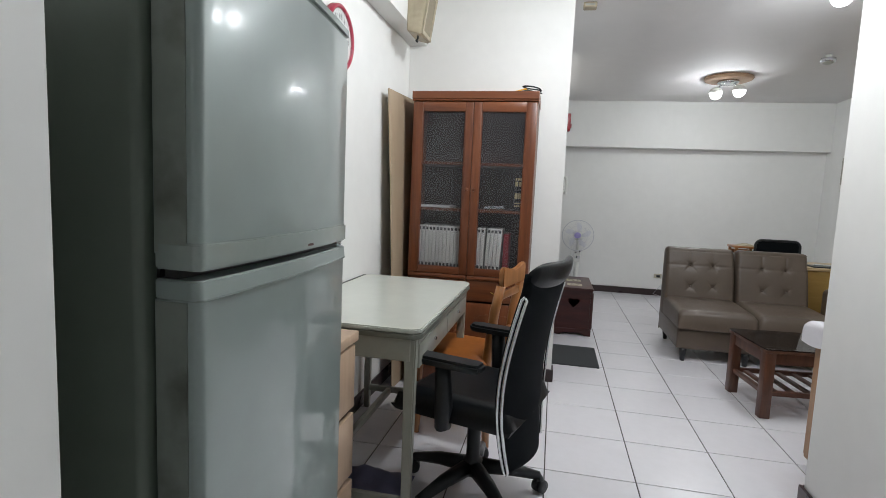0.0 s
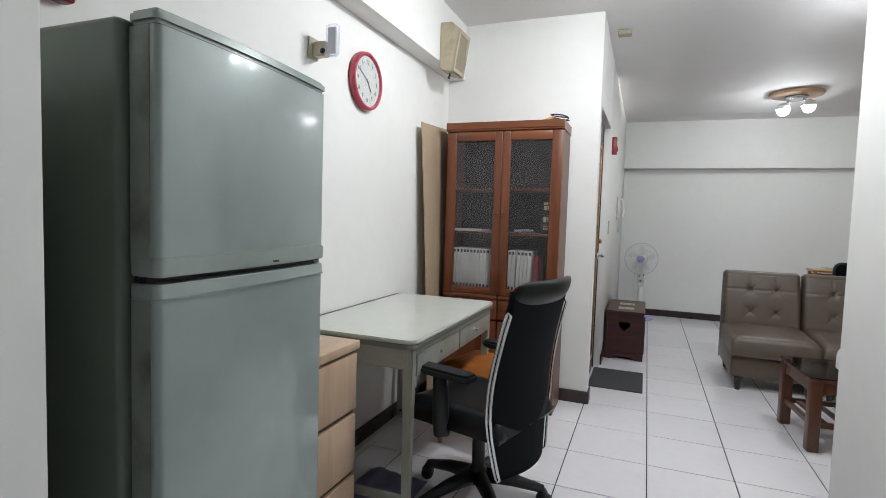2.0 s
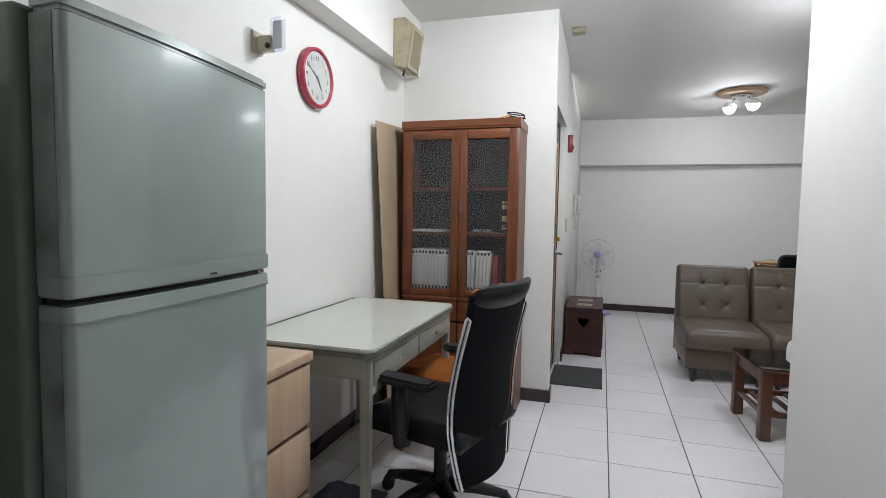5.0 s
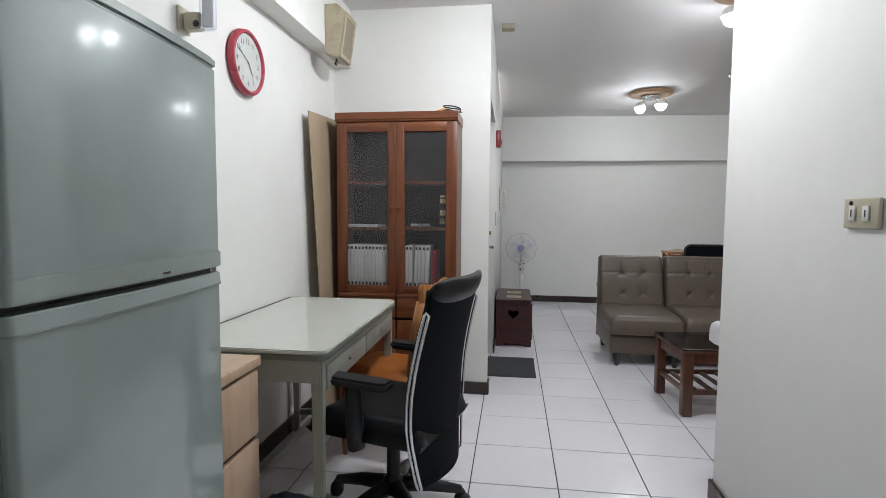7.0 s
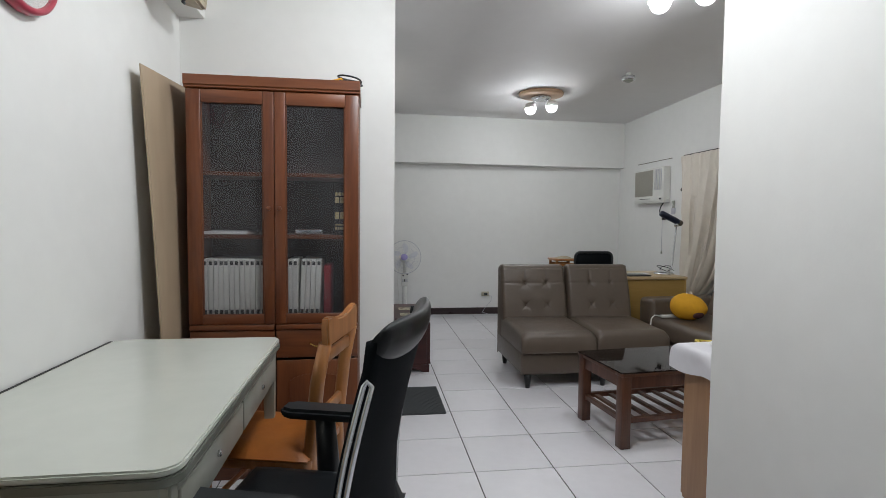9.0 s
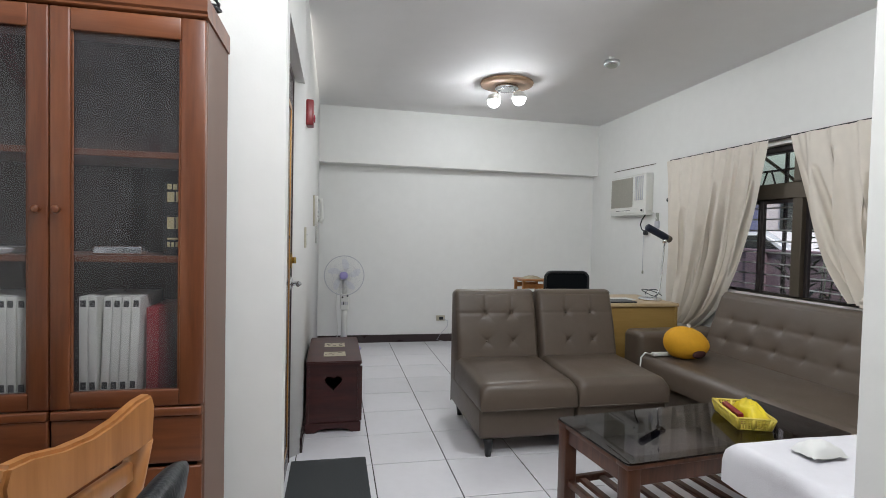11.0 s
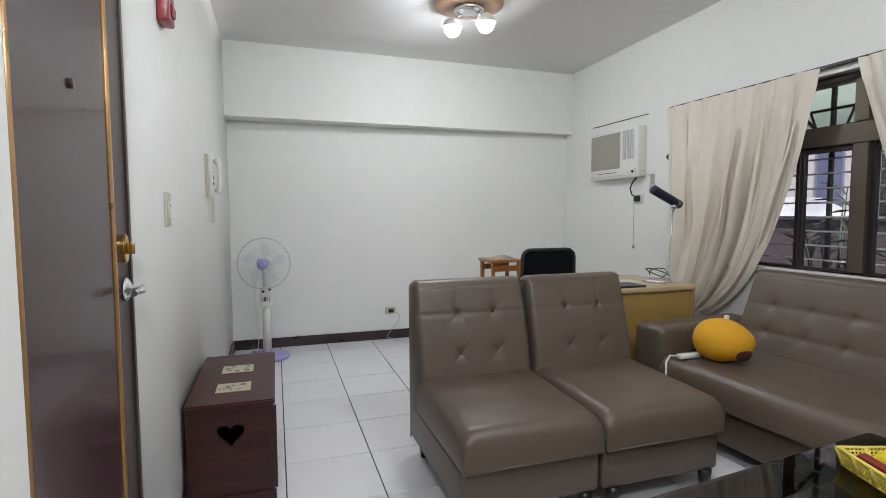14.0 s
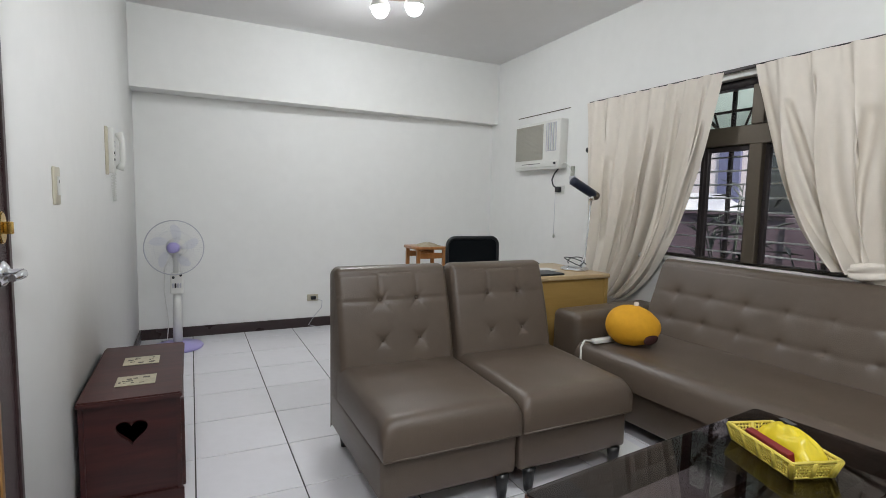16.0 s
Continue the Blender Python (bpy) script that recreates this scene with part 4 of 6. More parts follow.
def wooden_chair():
    c = thing("wooden_chair", "orange pine chair with carved back and leatherette seat", "chair", m=pose(-0.240, 2.80, 0, 0, 0, 76))
    # local: the seat faces +y
    for s in (-1, 1):
        part("back_post", tube([(s * 0.145, -0.20, 0), (s * 0.147, -0.185, 0.42), (s * 0.150, -0.213, 0.68), (s * 0.152, -0.240, 0.81)], [0.018, 0.024, 0.024, 0.022], 10), M_ORANGEWOOD, c)
        part("front_leg", lathe([(0.013, 0), (0.020, 0.10), (0.016, 0.2), (0.022, 0.34), (0.019, 0.425)], 14), M_ORANGEWOOD, c, m=Matrix.Translation((s * 0.175, 0.17, 0)))
        part("side_stretcher", tube([(s * 0.147, -0.19, 0.19), (s * 0.175, 0.17, 0.17)], 0.010, 8), M_ORANGEWOOD, c)
    part("front_stretcher", tube([(-0.175, 0.17, 0.24), (0.175, 0.17, 0.24)], 0.010, 8), M_ORANGEWOOD, c)
    top = [(-0.165, 0.80), (0.165, 0.80), (0.172, 0.87), (0.162, 0.898), (0.12, 0.896), (0.06, 0.882), (0, 0.877), (-0.06, 0.882), (-0.12, 0.896), (-0.162, 0.898), (-0.172, 0.87)]
    part("crest_rail", prism(top, 0.026, "Y", 0.006), M_ORANGEWOOD, c, "broad dipped crest rail", m=Matrix.Translation((0, -0.258, 0)))
    part("back_rail", box(-0.14, -0.238, 0.735, 0.14, -0.220, 0.775, 0.005, 2), M_ORANGEWOOD, c)
    part("back_rail", box(-0.14, -0.208, 0.52, 0.14, -0.190, 0.56, 0.005, 2), M_ORANGEWOOD, c)
    part("seat_frame", prism(round_rect(-0.195, -0.20, 0.195, 0.20, 0.03), 0.035, "Z", 0.005), M_ORANGEWOOD, c, m=Matrix.Translation((0, 0, 0.39)))

    def pad(u, v):
        e = min(u, 1 - u, v, 1 - v)
        k = 1 - (1 - min(1, e / 0.2)) ** 2.2
        return (-0.195 + 0.39 * u, -0.195 + 0.40 * v, 0.427 + 0.034 * k)
    part("seat_pad", sheet(16, 16, pad), M_ORANGESEAT, c, "glossy orange-brown seat pad")
    return c


wooden_chair()


def chest():
    c = thing("wooden_chest", "dark rosewood bench chest with heart cutout and plaques", "chest", m=pose(0.24, 4.955, 0))
    # local: heart end faces -y; 0.325 wide, 0.72 long
    W, L = 0.325, 0.70
    part("lid", prism(round_rect(-0.001, -0.006, W + 0.006, L + 0.03, 0.012), 0.024, "Z", 0.006), M_CHEST, c, "overhanging chest lid", m=Matrix.Translation((0, 0, 0.417)))
    # end panel with the heart hole
    hz, hx, s = 0.305, W * 0.50, 0.055
    heart = []
    for k in range(24):
        a = math.tau * k / 24
        heart.append((hx + s * (16 * math.sin(a) ** 3) / 17, hz + s * (13 * math.cos(a) - 5 * math.cos(2 * a) - 2 * math.cos(3 * a) - math.cos(4 * a)) / 17))
    b = bmesh.new()
    out = []
    for k in range(24):
        a = math.tau * k / 24
        dx, dz = math.sin(a), math.cos(a)
        r = 1 / max(abs(dx) / 0.5, abs(dz) / 0.5)
        out.append((W / 2 + dx * r * (W - 0.02), 0.22 + dz * r * 0.394))
    rows = {}
    for y in (0.03, 0.05):
        rows[y] = ([b.verts.new((x, y, z)) for x, z in heart], [b.verts.new((x, y, z)) for x, z in out])
    for k in range(24):
        n = (k + 1) % 24
        h0, o0, h1, o1 = *rows[0.03], *rows[0.05]
        b.faces.new((h0[k], h0[n], o0[n], o0[k]))
        b.faces.new((h1[n], h1[k], o1[k], o1[n]))
        b.faces.new((h0[n], h0[k], h1[k], h1[n]))
        b.faces.new((o0[k], o0[n], o1[n], o1[k]))
    bmesh.ops.recalc_face_normals(b, faces=b.faces[:])
    part("end_panel", b, M_CHEST, c, "end panel with heart cutout")
    part("end_panel", box(0.01, L - 0.02, 0.022, W - 0.01, L, 0.416), M_CHEST, c)
    # scalloped long sides: outline of y, z
    side = [(0.02, 0.03), (0.05, 0.0), (0.12, 0.0), (0.16, 0.03), (L - 0.16, 0.03), (L - 0.12, 0.0), (L - 0.05, 0.0), (L - 0.0, 0.03), (L, 0.416), (0.02, 0.416)]
    part("side_panel", prism(side, 0.016, "X", 0.002), M_CHEST, c, m=Matrix.Translation((W - 0.018, 0, 0)))
    part("side_panel", prism(side, 0.016, "X", 0.002), M_CHEST, c, m=Matrix.Translation((0.002, 0, 0)))
    part("floor_board", box(0.018, 0.05, 0.06, W - 0.018, L - 0.02, 0.075), M_CHEST, c)
    foot = [(0.0, 0.0), (0.055, 0.0), (0.075, 0.018), (0.11, 0.024), (W - 0.11, 0.024), (W - 0.075, 0.018), (W - 0.055, 0.0), (W + 0.004, 0.0), (W + 0.004, 0.06), (0.0, 0.06)]
    part("plinth", prism(foot, 0.016, "Y", 0.003), M_CHEST, c, "scalloped plinth", m=Matrix.Translation((0, 0.016, 0)))
    ear = [(0.0, 0.06), (0.035, 0.10), (0.035, 0.24), (0.012, 0.28), (0.025, 0.33), (0.02, 0.40), (0.0, 0.40)]
    b = prism([(0.03 + u, v) for u, v in ear], 0.012, "X", 0.002)
    part("bracket", b, M_CHEST, c, m=Matrix.Translation((W - 0.002, 0, 0)))
    for y in (0.13, 0.40):
        p = part("plaque", box(0.10, y, 0.441, 0.235, y + 0.115, 0.4435, 0.001, 1), M_PLAQUE, c, "cream printed plaque on the lid")
        rnd = random.Random(int(y * 100))
        for k in range(14):
            px, py = 0.108 + rnd.random() * 0.10, y + 0.008 + rnd.random() * 0.088
            part("print", box(px, py, 0.4435, px + 0.006 + rnd.random() * 0.016, py + 0.004 + rnd.random() * 0.012, 0.4440 + 0.00002 * k), M_PLAQUEART, p)
    return c


chest()


# ---- entrance door ----
def entrance_door():
    d = tagged(new("door_1"), "closed purple-brown lacquered entrance door with brass mouldings", "door", kind="structure")
    d.matrix_basis = pose(0.175, 3.762, 0)
    L = 0.846
    part("frame_head", box(-0.08, 0, 1.985, 0.004, L, 2.012, 0.002, 1), M_DOORFRAME, d)
    part("frame_side", box(-0.08, 0, 0, 0.004, 0.022, 1.985, 0.002, 1), M_DOORFRAME, d)
    part("frame_side", box(-0.08, L - 0.022, 0, 0.004, L, 1.985, 0.002, 1), M_DOORFRAME, d)
    part("leaf", box(-0.05, 0.024, 0.012, 0, L - 0.024, 1.983, 0.003, 2), M_DOOR, d, "glossy dark leaf")
    part("sill", box(-0.08, 0.022, 0, 0.0, L - 0.022, 0.011, 0.002, 1), M_CHROME, d)

    def strip(y0, z0, y1, z1):
        b = box(0.0, y0, z0, 0.007, y1, z1, 0.003, 2)
        return b
    ya, yb, za, zb, w = 0.105, 0.655, 0.13, 1.83, 0.024
    for b in ((ya, za, ya + w, zb), (yb, za, yb + w, zb), (ya + w, za, yb, za + w), (ya + w, zb - w, yb, zb)):
        part("moulding", strip(*b), M_DOORGOLD, d, "brass panel moulding")
    part("panel", box(0.0, ya + w, za + w, 0.0025, yb, zb - w), M_DOOR, d, "raised lacquer panel")
    part("peephole", lathe([(0.011, 0), (0.011, 0.006), (0.006, 0.007)], 16), M_DOORFRAME, d, m=Matrix.Translation((0.0026, 0.405, 1.45)) @ pose(0, 0, 0, 0, 90, 0))
    lk = part("deadbolt", prism([(0.028 * math.cos(a * math.tau / 24), 0.042 * math.sin(a * math.tau / 24)) for a in range(24)], 0.010, "X", 0.003), M_BRASS, d, "brass deadbolt plate", m=Matrix.Translation((0, 0.765, 1.072)))
    part("thumb_turn", box(0.010, -0.005, -0.016, 0.030, 0.005, 0.016, 0.003, 2), M_BRASS, lk)
    h = part("handle_rose", lathe([(0.034, 0), (0.033, 0.006), (0.022, 0.014), (0.012, 0.018), (0.012, 0.045)], 24), M_CHROME, d, "chrome lever handle", m=Matrix.Translation((0, 0.765, 0.955)) @ pose(0, 0, 0, 0, 90, 0))
    part("lever", tube([(0.0, 0.0, 0.043), (0.0, -0.03, 0.050), (0.0, -0.10, 0.046)], [0.011, 0.011, 0.009], 10), M_CHROME, h)
    return d


entrance_door()


# ---- window ----
def window():
    w = tagged(new("window_1"), "bronze aluminium window with a transom light and outer grille", "window", kind="structure")
    w.matrix_basis = pose(RX, WY0, WZ0)
    L, Hh = WY1 - WY0, WZ1 - WZ0

    def bar(name, y0, z0, y1, z1, x0=0.055, x1=0.125, mat=M_ALU, bev=0.004):
        return part(name, box(x0, y0, z0, x1, y1, z1, bev, 1), mat, w)
    bar("frame", 0, 0, 0.05, Hh), bar("frame", L - 0.05, 0, L, Hh)
    bar("frame", 0.05, 0.0005, L - 0.05, 0.005, bev=0.001), bar("frame", 0.05, Hh - 0.045, L - 0.05, Hh, mat=M_ALUDARK)
    zt0, zt1 = 0.685, 0.795
    bar("transom", 0.05, zt0, L - 0.05, zt1, 0.045, 0.13)
    for y0, y1 in ((0.62, 0.705), (1.565, 1.64)):
        bar("mullion", y0, 0.0055, y1, zt0, 0.036, 0.13)
        bar("upper_mullion", y0, zt1, y1, Hh - 0.045, 0.036, 0.13)
    part("sill", box(-0.035, -0.02, -0.03, 0.16, L + 0.02, 0.0, 0.005, 2), M_SILL, w, "white stone sill")
    spans = ((0.05, 0.62), (0.705, 1.565), (1.64, 1.945), (1.945, L - 0.05))
    for y0, y1 in spans:
        s = part("sash", box(0.07, y0, 0.0055, 0.10, y0 + 0.026, zt0, 0.003, 1), M_ALUDARK, w, "dark sliding sash")
        part("stile", box(0.07, y1 - 0.026, 0.0055, 0.10, y1, zt0, 0.003, 1), M_ALUDARK, s)
        part("rail", box(0.07, y0 + 0.026, 0.0055, 0.10, y1 - 0.026, 0.014, 0.002, 1), M_ALUDARK, s)
        part("rail", box(0.07, y0 + 0.026, zt0 - 0.03, 0.10, y1 - 0.026, zt0, 0.003, 1), M_ALUDARK, s)
        g = part("pane", box(0.083, y0 + 0.022, 0.012, 0.087, y1 - 0.022, zt0 - 0.026), M_WINGLASS, s, "clear pane")
        g.visible_shadow = False
        g = part("upper_pane", box(0.085, y0, zt1, 0.089, y1, Hh - 0.045), M_WINGLASS, w)
        g.visible_shadow = False
    # security grille outside the glass
    for k in range(8):
        z = 0.045 + 0.084 * k
        part("grille_bar", tube([(0.20, 0.0, z), (0.20, L, z)], 0.0055, 8), M_BAR, w, "pale steel grille bar")
    # decorative upper grille: a middle bar and slanting bars
    part("upper_bar", box(0.195, 0.0, 0.905, 0.209, L, 0.920), M_ALUDARK, w)
    for k in range(18):
        y = 0.06 + 0.145 * k
        part("upper_bar", tube([(0.202, y, zt1 - 0.02), (0.202, y + (0.05 if k % 2 else -0.05), 0.905)], 0.007, 6), M_ALUDARK, w)
    for k in range(5):
        y = 0.12 + 0.58 * k
        part("grille_post", box(0.205, y, -0.02, 0.225, y + 0.024, Hh, 0.002, 1), M_ALUDARK, w)
    # ties of the grille back to the wall
    for y in (0.02, L - 0.03):
        for z in (0.0, Hh - 0.03):
            part("grille_tie", box(0.12, y, z, 0.20, y + 0.015, z + 0.015), M_ALUDARK, w)
    return w


window()


def curtain(name, label, edge_a, edge_b, z_top, z_low, folds, seed, depth):
    """edge_a and edge_b give the y of the two side edges at a height fraction v (0 top, 1 bottom)."""
    rnd = random.Random(seed)
    ph = [rnd.random() * 6 for _ in range(4)]
    pleats = [((k + 0.25 + 0.5 * rnd.random()) / 14, rnd.random() * 0.45, 0.40 + rnd.random() * 0.6, 0.008 + 0.005 * rnd.random(), rnd.random() * 6) for k in range(14)]
    c = thing(name, label, "curtain", "window curtains")

    def f(u, v):
        a, b = edge_a(v), edge_b(v)
        z = z_top + (z_low(u) - z_top) * v
        y = a + (b - a) * u
        narrow = abs(edge_b(0) - edge_a(0)) / max(0.15, abs(b - a))
        amp = depth * (0.35 + 0.65 * min(1, v * 2.5)) * min(1.7, narrow) ** 0.5
        sn = math.sin(math.tau * folds * u + ph[0] + 0.9 * math.sin(3 * v + ph[1]) + 1.3 * math.sin(5 * u + ph[3]))
        wv = (1 - 2 * (0.5 - 0.5 * sn) ** 1.8) + 0.45 * math.sin(math.tau * folds * 1.73 * u + ph[2] - 1.5 * v)
        if v < 0.12:
            wv += (1 - v / 0.12) * 0.7 * max(0, math.sin(math.tau * folds * 1.5 * u)) ** 6
        x = RX - 0.094 + amp * wv * 0.5 + 0.012 * noise.noise((u * 5, v * 4, seed))
        for pu, va, vl, pw, pp in pleats:
            s = max(0.0, math.sin(math.pi * min(1, max(0, (v - va) / vl)))) if va < v < va + vl else 0.0
            # an overlapping fold: one side hangs over the other, which dips back behind it
            du = (u - pu - 0.022 * math.sin(2.6 * v + pp)) / pw
            if abs(du) < 5:
                k = s ** 0.4
                x += k * (0.055 * math.exp(-(du - 0.9) ** 2) - 0.012 * math.exp(-((du + 0.8) / 1.5) ** 2))
                y += 0.034 * k * du * math.exp(-du * du)
        x = min(x, RX - 0.012)
        y += 0.35 * amp * math.cos(math.tau * folds * u + ph[0])
        return (x, y, z)
    b = sheet(440, 60, f)
    bm2 = bmesh.new()
    join(bm2, b)
    part("cloth", bm2, M_CURTAIN, c, "creased beige cloth", smooth=True)
    return c


curtain("curtain", "beige cloth curtain swept aside beside the desk", lambda v: 6.02 - 0.09 * v, lambda v: 4.89 + 0.30 * v + 0.18 * v ** 2 + 0.22 * v ** 8, 1.925, lambda u: 0.53 - 0.05 * u, 8, 3, 0.052)
curtain("curtain", "beige cloth curtain tied back above the sofa", lambda v: 4.70 - 0.24 * v - 0.20 * v ** 4, lambda v: 3.10 + 0.55 * v ** 2, 1.925, lambda u: 0.875 - 0.02 * u, 9, 8, 0.058)
bunch = thing("curtain_knot", "gathered beige cloth end of the tied-back curtain on the sill", "curtain")


def _bunch(u, v):
    a = v * math.tau
    r = (0.055 + 0.02 * math.sin(5 * a + 9 * u)) * math.sin(math.pi * min(1, 0.12 + u * 0.95)) ** 0.5
    return (RX - 0.115 + 0.55 * r * math.cos(a), 4.16 - 0.36 * u, 0.885 + r * 0.75 * math.sin(a))


part("cloth", sheet(40, 40, _bunch), M_CURTAIN, bunch, smooth=True)
solid("curtain_rail", box(RX - 0.035, 2.9, 1.928, RX - 0.012, 6.05, 1.946, 0.003, 1), M_ALUDARK, "thin dark metal curtain rail along the window head", "curtain rail")


# ---- outdoors ----
solid("ground", box(RX + 0.17, -60, -0.4, 120, 80, -0.05), M_ASPHALT, "grey asphalt yard outside the window", "ground", "structure")


def garden_wall():
    g = thing("garden_wall", "low mauve tiled yard wall outside the window, colour darkened for shade", "wall")
    part("wall", box(5.6, -4, -0.05, 5.75, 14, 1.08), M_OUTWALL, g)
    part("coping", box(5.57, -4, 1.08, 5.78, 14, 1.12, 0.01, 1), M_OUTWALL, g)
    for k in range(10):
        part("pier", box(5.55, -3 + 1.7 * k, -0.05, 5.6, -2.7 + 1.7 * k, 1.08, 0.01, 1), M_OUTWALL, g)


garden_wall()


def parked_car(x, y, rz, paint, label):
    c = thing("parked_car", label, "car", "parked cars", pose(x, y, -0.05, 0, 0, rz))
    side = [(-2.1, 0.28), (2.1, 0.28), (2.15, 0.62), (1.95, 0.82), (0.95, 0.95), (0.35, 1.38), (-0.95, 1.42), (-1.75, 1.0), (-2.1, 0.92)]
    b = prism(side, 1.64, "Y", 0.06)
    b.transform(Matrix.Translation((0, -0.82, 0)))
    part("body", b, paint, c)
    win = [(0.82, 0.97), (0.32, 1.32), (-0.90, 1.36), (-1.45, 1.0)]
    for yy in (-0.825, 0.813):
        b = prism(win, 0.012, "Y")
        part("side_window", b, M_CARGLASS, c, m=Matrix.Translation((0, yy, 0)))
    for xx in (-1.3, 1.3):
        for yy in (-0.74, 0.74):
            wh = part("wheel", lathe([(0.2, -0.1), (0.31, -0.09), (0.31, 0.09), (0.2, 0.1)], 24), M_RUBBER, c, m=Matrix.Translation((xx, yy, 0.31)) @ pose(0, 0, 0, 90, 0, 0))
            part("rim", lathe([(0.02, -0.105), (0.19, -0.104), (0.19, 0.104), (0.02, 0.105)], 20), M_CHROME, wh)


parked_car(7.4, 9.3, 92, M_CARPAINT, "white parked car beyond the yard wall")
parked_car(7.5, 5.0, 88, M_CARPAINT, "white parked car beside another behind the wall")


def far_house():
    h = thing("house", "pale rendered house with blue panels across the yard", "house")
    part("wall", box(11, -14, -0.05, 14, 26, 9), M_OUTPALE, h)
    part("roof", box(10.7, -14.3, 9, 14.3, 26.3, 9.25, 0.03, 1), M_OUTWALL, h)
    for k in range(12):
        y = -12 + 3.1 * k
        part("panel", box(10.94, y + 0.3, 0.6, 11.0, y + 0.8, 3.3, 0.01, 1), M_OUTBLUE, h, "blue painted panel")
        wn = part("window", box(10.95, y + 1.75, 1.0, 11.0, y + 2.75, 2.4, 0.01, 1), M_CARGLASS, h)
        part("frame", box(10.93, y + 2.22, 1.0, 10.96, y + 2.28, 2.4), M_ALU, wn)


far_house()


def shrub(x, y, h, n, seed, label):
    rnd = random.Random(seed)
    s = thing("shrub", label, "shrub", "yard shrubs", pose(x, y, -0.05))
    stems = bmesh.new()
    leaves = bmesh.new()
    for k in range(7):
        a, r = rnd.random() * math.tau, 0.12 + 0.22 * rnd.random()
        tip = Vector((r * math.cos(a), r * math.sin(a), h * (0.7 + 0.3 * rnd.random())))
        tube([(0.03 * math.cos(a), 0.03 * math.sin(a), 0), tip * 0.5 + Vector((0, 0, 0.05)), tip], [0.014, 0.009, 0.004], 6, stems)
        for j in range(n):
            t = 0.35 + 0.65 * rnd.random()
            p = tip * t + Vector((rnd.gauss(0, 0.05), rnd.gauss(0, 0.05), 0))
            ln, wd, aa, tilt = 0.16 + 0.16 * rnd.random(), 0.014 + 0.012 * rnd.random(), rnd.random() * math.tau, rnd.random() * 1.1 - 0.1
            d = Vector((math.cos(aa) * math.cos(tilt), math.sin(aa) * math.cos(tilt), math.sin(tilt)))
            sd = d.cross(Vector((0, 0, 1))).normalized() * wd
            q = [p - sd * 0.3, p + d * ln * 0.45 - sd, p + d * ln - Vector((0, 0, 0.04)), p + d * ln * 0.45 + sd, p + sd * 0.3]
            leaves.faces.new([leaves.verts.new(v) for v in q])
    part("stems", stems, M_LEAF, s)
    part("leaves", leaves, M_LEAF, s, "long narrow dark leaves")


shrub(4.75, 5.75, 1.42, 9, 4, "dark narrow-leaved shrub outside the window")
shrub(4.85, 5.0, 1.28, 7, 9, "dark narrow-leaved shrub by the yard wall")
aw = thing("awning", "translucent pale green corrugated awning above the window", "awning")
part("sheet", sheet(120, 4, lambda u, v: (RX + 0.19 + 1.0 * v, 1.5 + 6 * u, 2.20 - 0.56 * v + 0.006 * math.sin(u * 300)), thick=0.006), M_AWNING, aw)
for k in range(11):
    part("bracket", tube([(RX + 0.165, 1.8 + 0.55 * k, 2.192), (RX + 1.18, 1.8 + 0.55 * k, 1.624)], 0.014, 6), M_ALU, aw)


# ---- far desk corner ----
def far_desk():
    d = thing("writing_desk", "yellow oak laminate writing desk behind the sofa", "desk", m=pose(1.93, 5.40, 0))
    L, W = 1.14, 0.60
    part("top", box(0, 0, 0.688, L, W, 0.716, 0.006, 2), M_OAKTOP, d, "pale oak desk top")
    part("modesty_panel", box(0.03, 0.02, 0.10, L - 0.03, 0.038, 0.687), M_OAK, d)
    part("side_panel", box(0.005, 0.012, 0, 0.03, W - 0.02, 0.687, 0.002, 1), M_OAK, d)
    part("side_panel", box(L - 0.03, 0.012, 0, L - 0.005, W - 0.02, 0.687, 0.002, 1), M_OAK, d)
    p = part("pedestal", box(L - 0.42, 0.05, 0.06, L - 0.031, W - 0.03, 0.686), M_OAK, d)
    for k in range(3):
        part("drawer", box(L - 0.415, W - 0.03, 0.07 + 0.205 * k, L - 0.035, W - 0.012, 0.265 + 0.205 * k, 0.003, 1), M_OAK, p)


far_desk()


def desk_lamp():
    x, y, z = 2.955, 5.62, 0.716
    l = thing("desk_lamp", "desk lamp with dark blue tube head and silver base", "desk lamp", m=pose(x, y, z))
    part("base", lathe([(0.092, 0), (0.095, 0.010), (0.085, 0.020), (0.03, 0.026), (0.01, 0.027)], 36), M_CHROME, l, "round silver base")
    part("stem", tube([(0.05, 0, 0.02), (0.07, 0, 0.05), (0.088, 0, 0.10), (0.105, 0.0, 0.30), (0.118, 0, 0.485)], 0.0065, 10), M_CHROME, l)
    part("joint", lathe([(0.018, -0.02), (0.022, 0.0), (0.018, 0.02)], 16), M_CHROME, l, m=Matrix.Translation((0.118, 0, 0.49)))
    h = part("head", lathe([(0.018, -0.01), (0.027, 0.0), (0.030, 0.02), (0.030, 0.195), (0.025, 0.205)], 24), M_LAMPBLUE, l, "dark blue tubular head", m=Matrix.Translation((0.135, 0, 0.515)) @ pose(0, 0, 0, 0, -65, 0))
    part("end_cap", lathe([(0.024, -0.04), (0.029, -0.03), (0.029, -0.008), (0.018, -0.006)], 20), M_ALU, h)
    pts = [(0.03 + 0.10 * math.cos(a) * (1 - a / 14), 0.03 + 0.06 * math.sin(a), 0.03 + 0.05 * abs(math.sin(a * 0.7))) for a in [k * 0.35 for k in range(26)]]
    part("cable", tube(pts, 0.0035, 6), M_BLACKPLAST, l, "loose black cable loop")


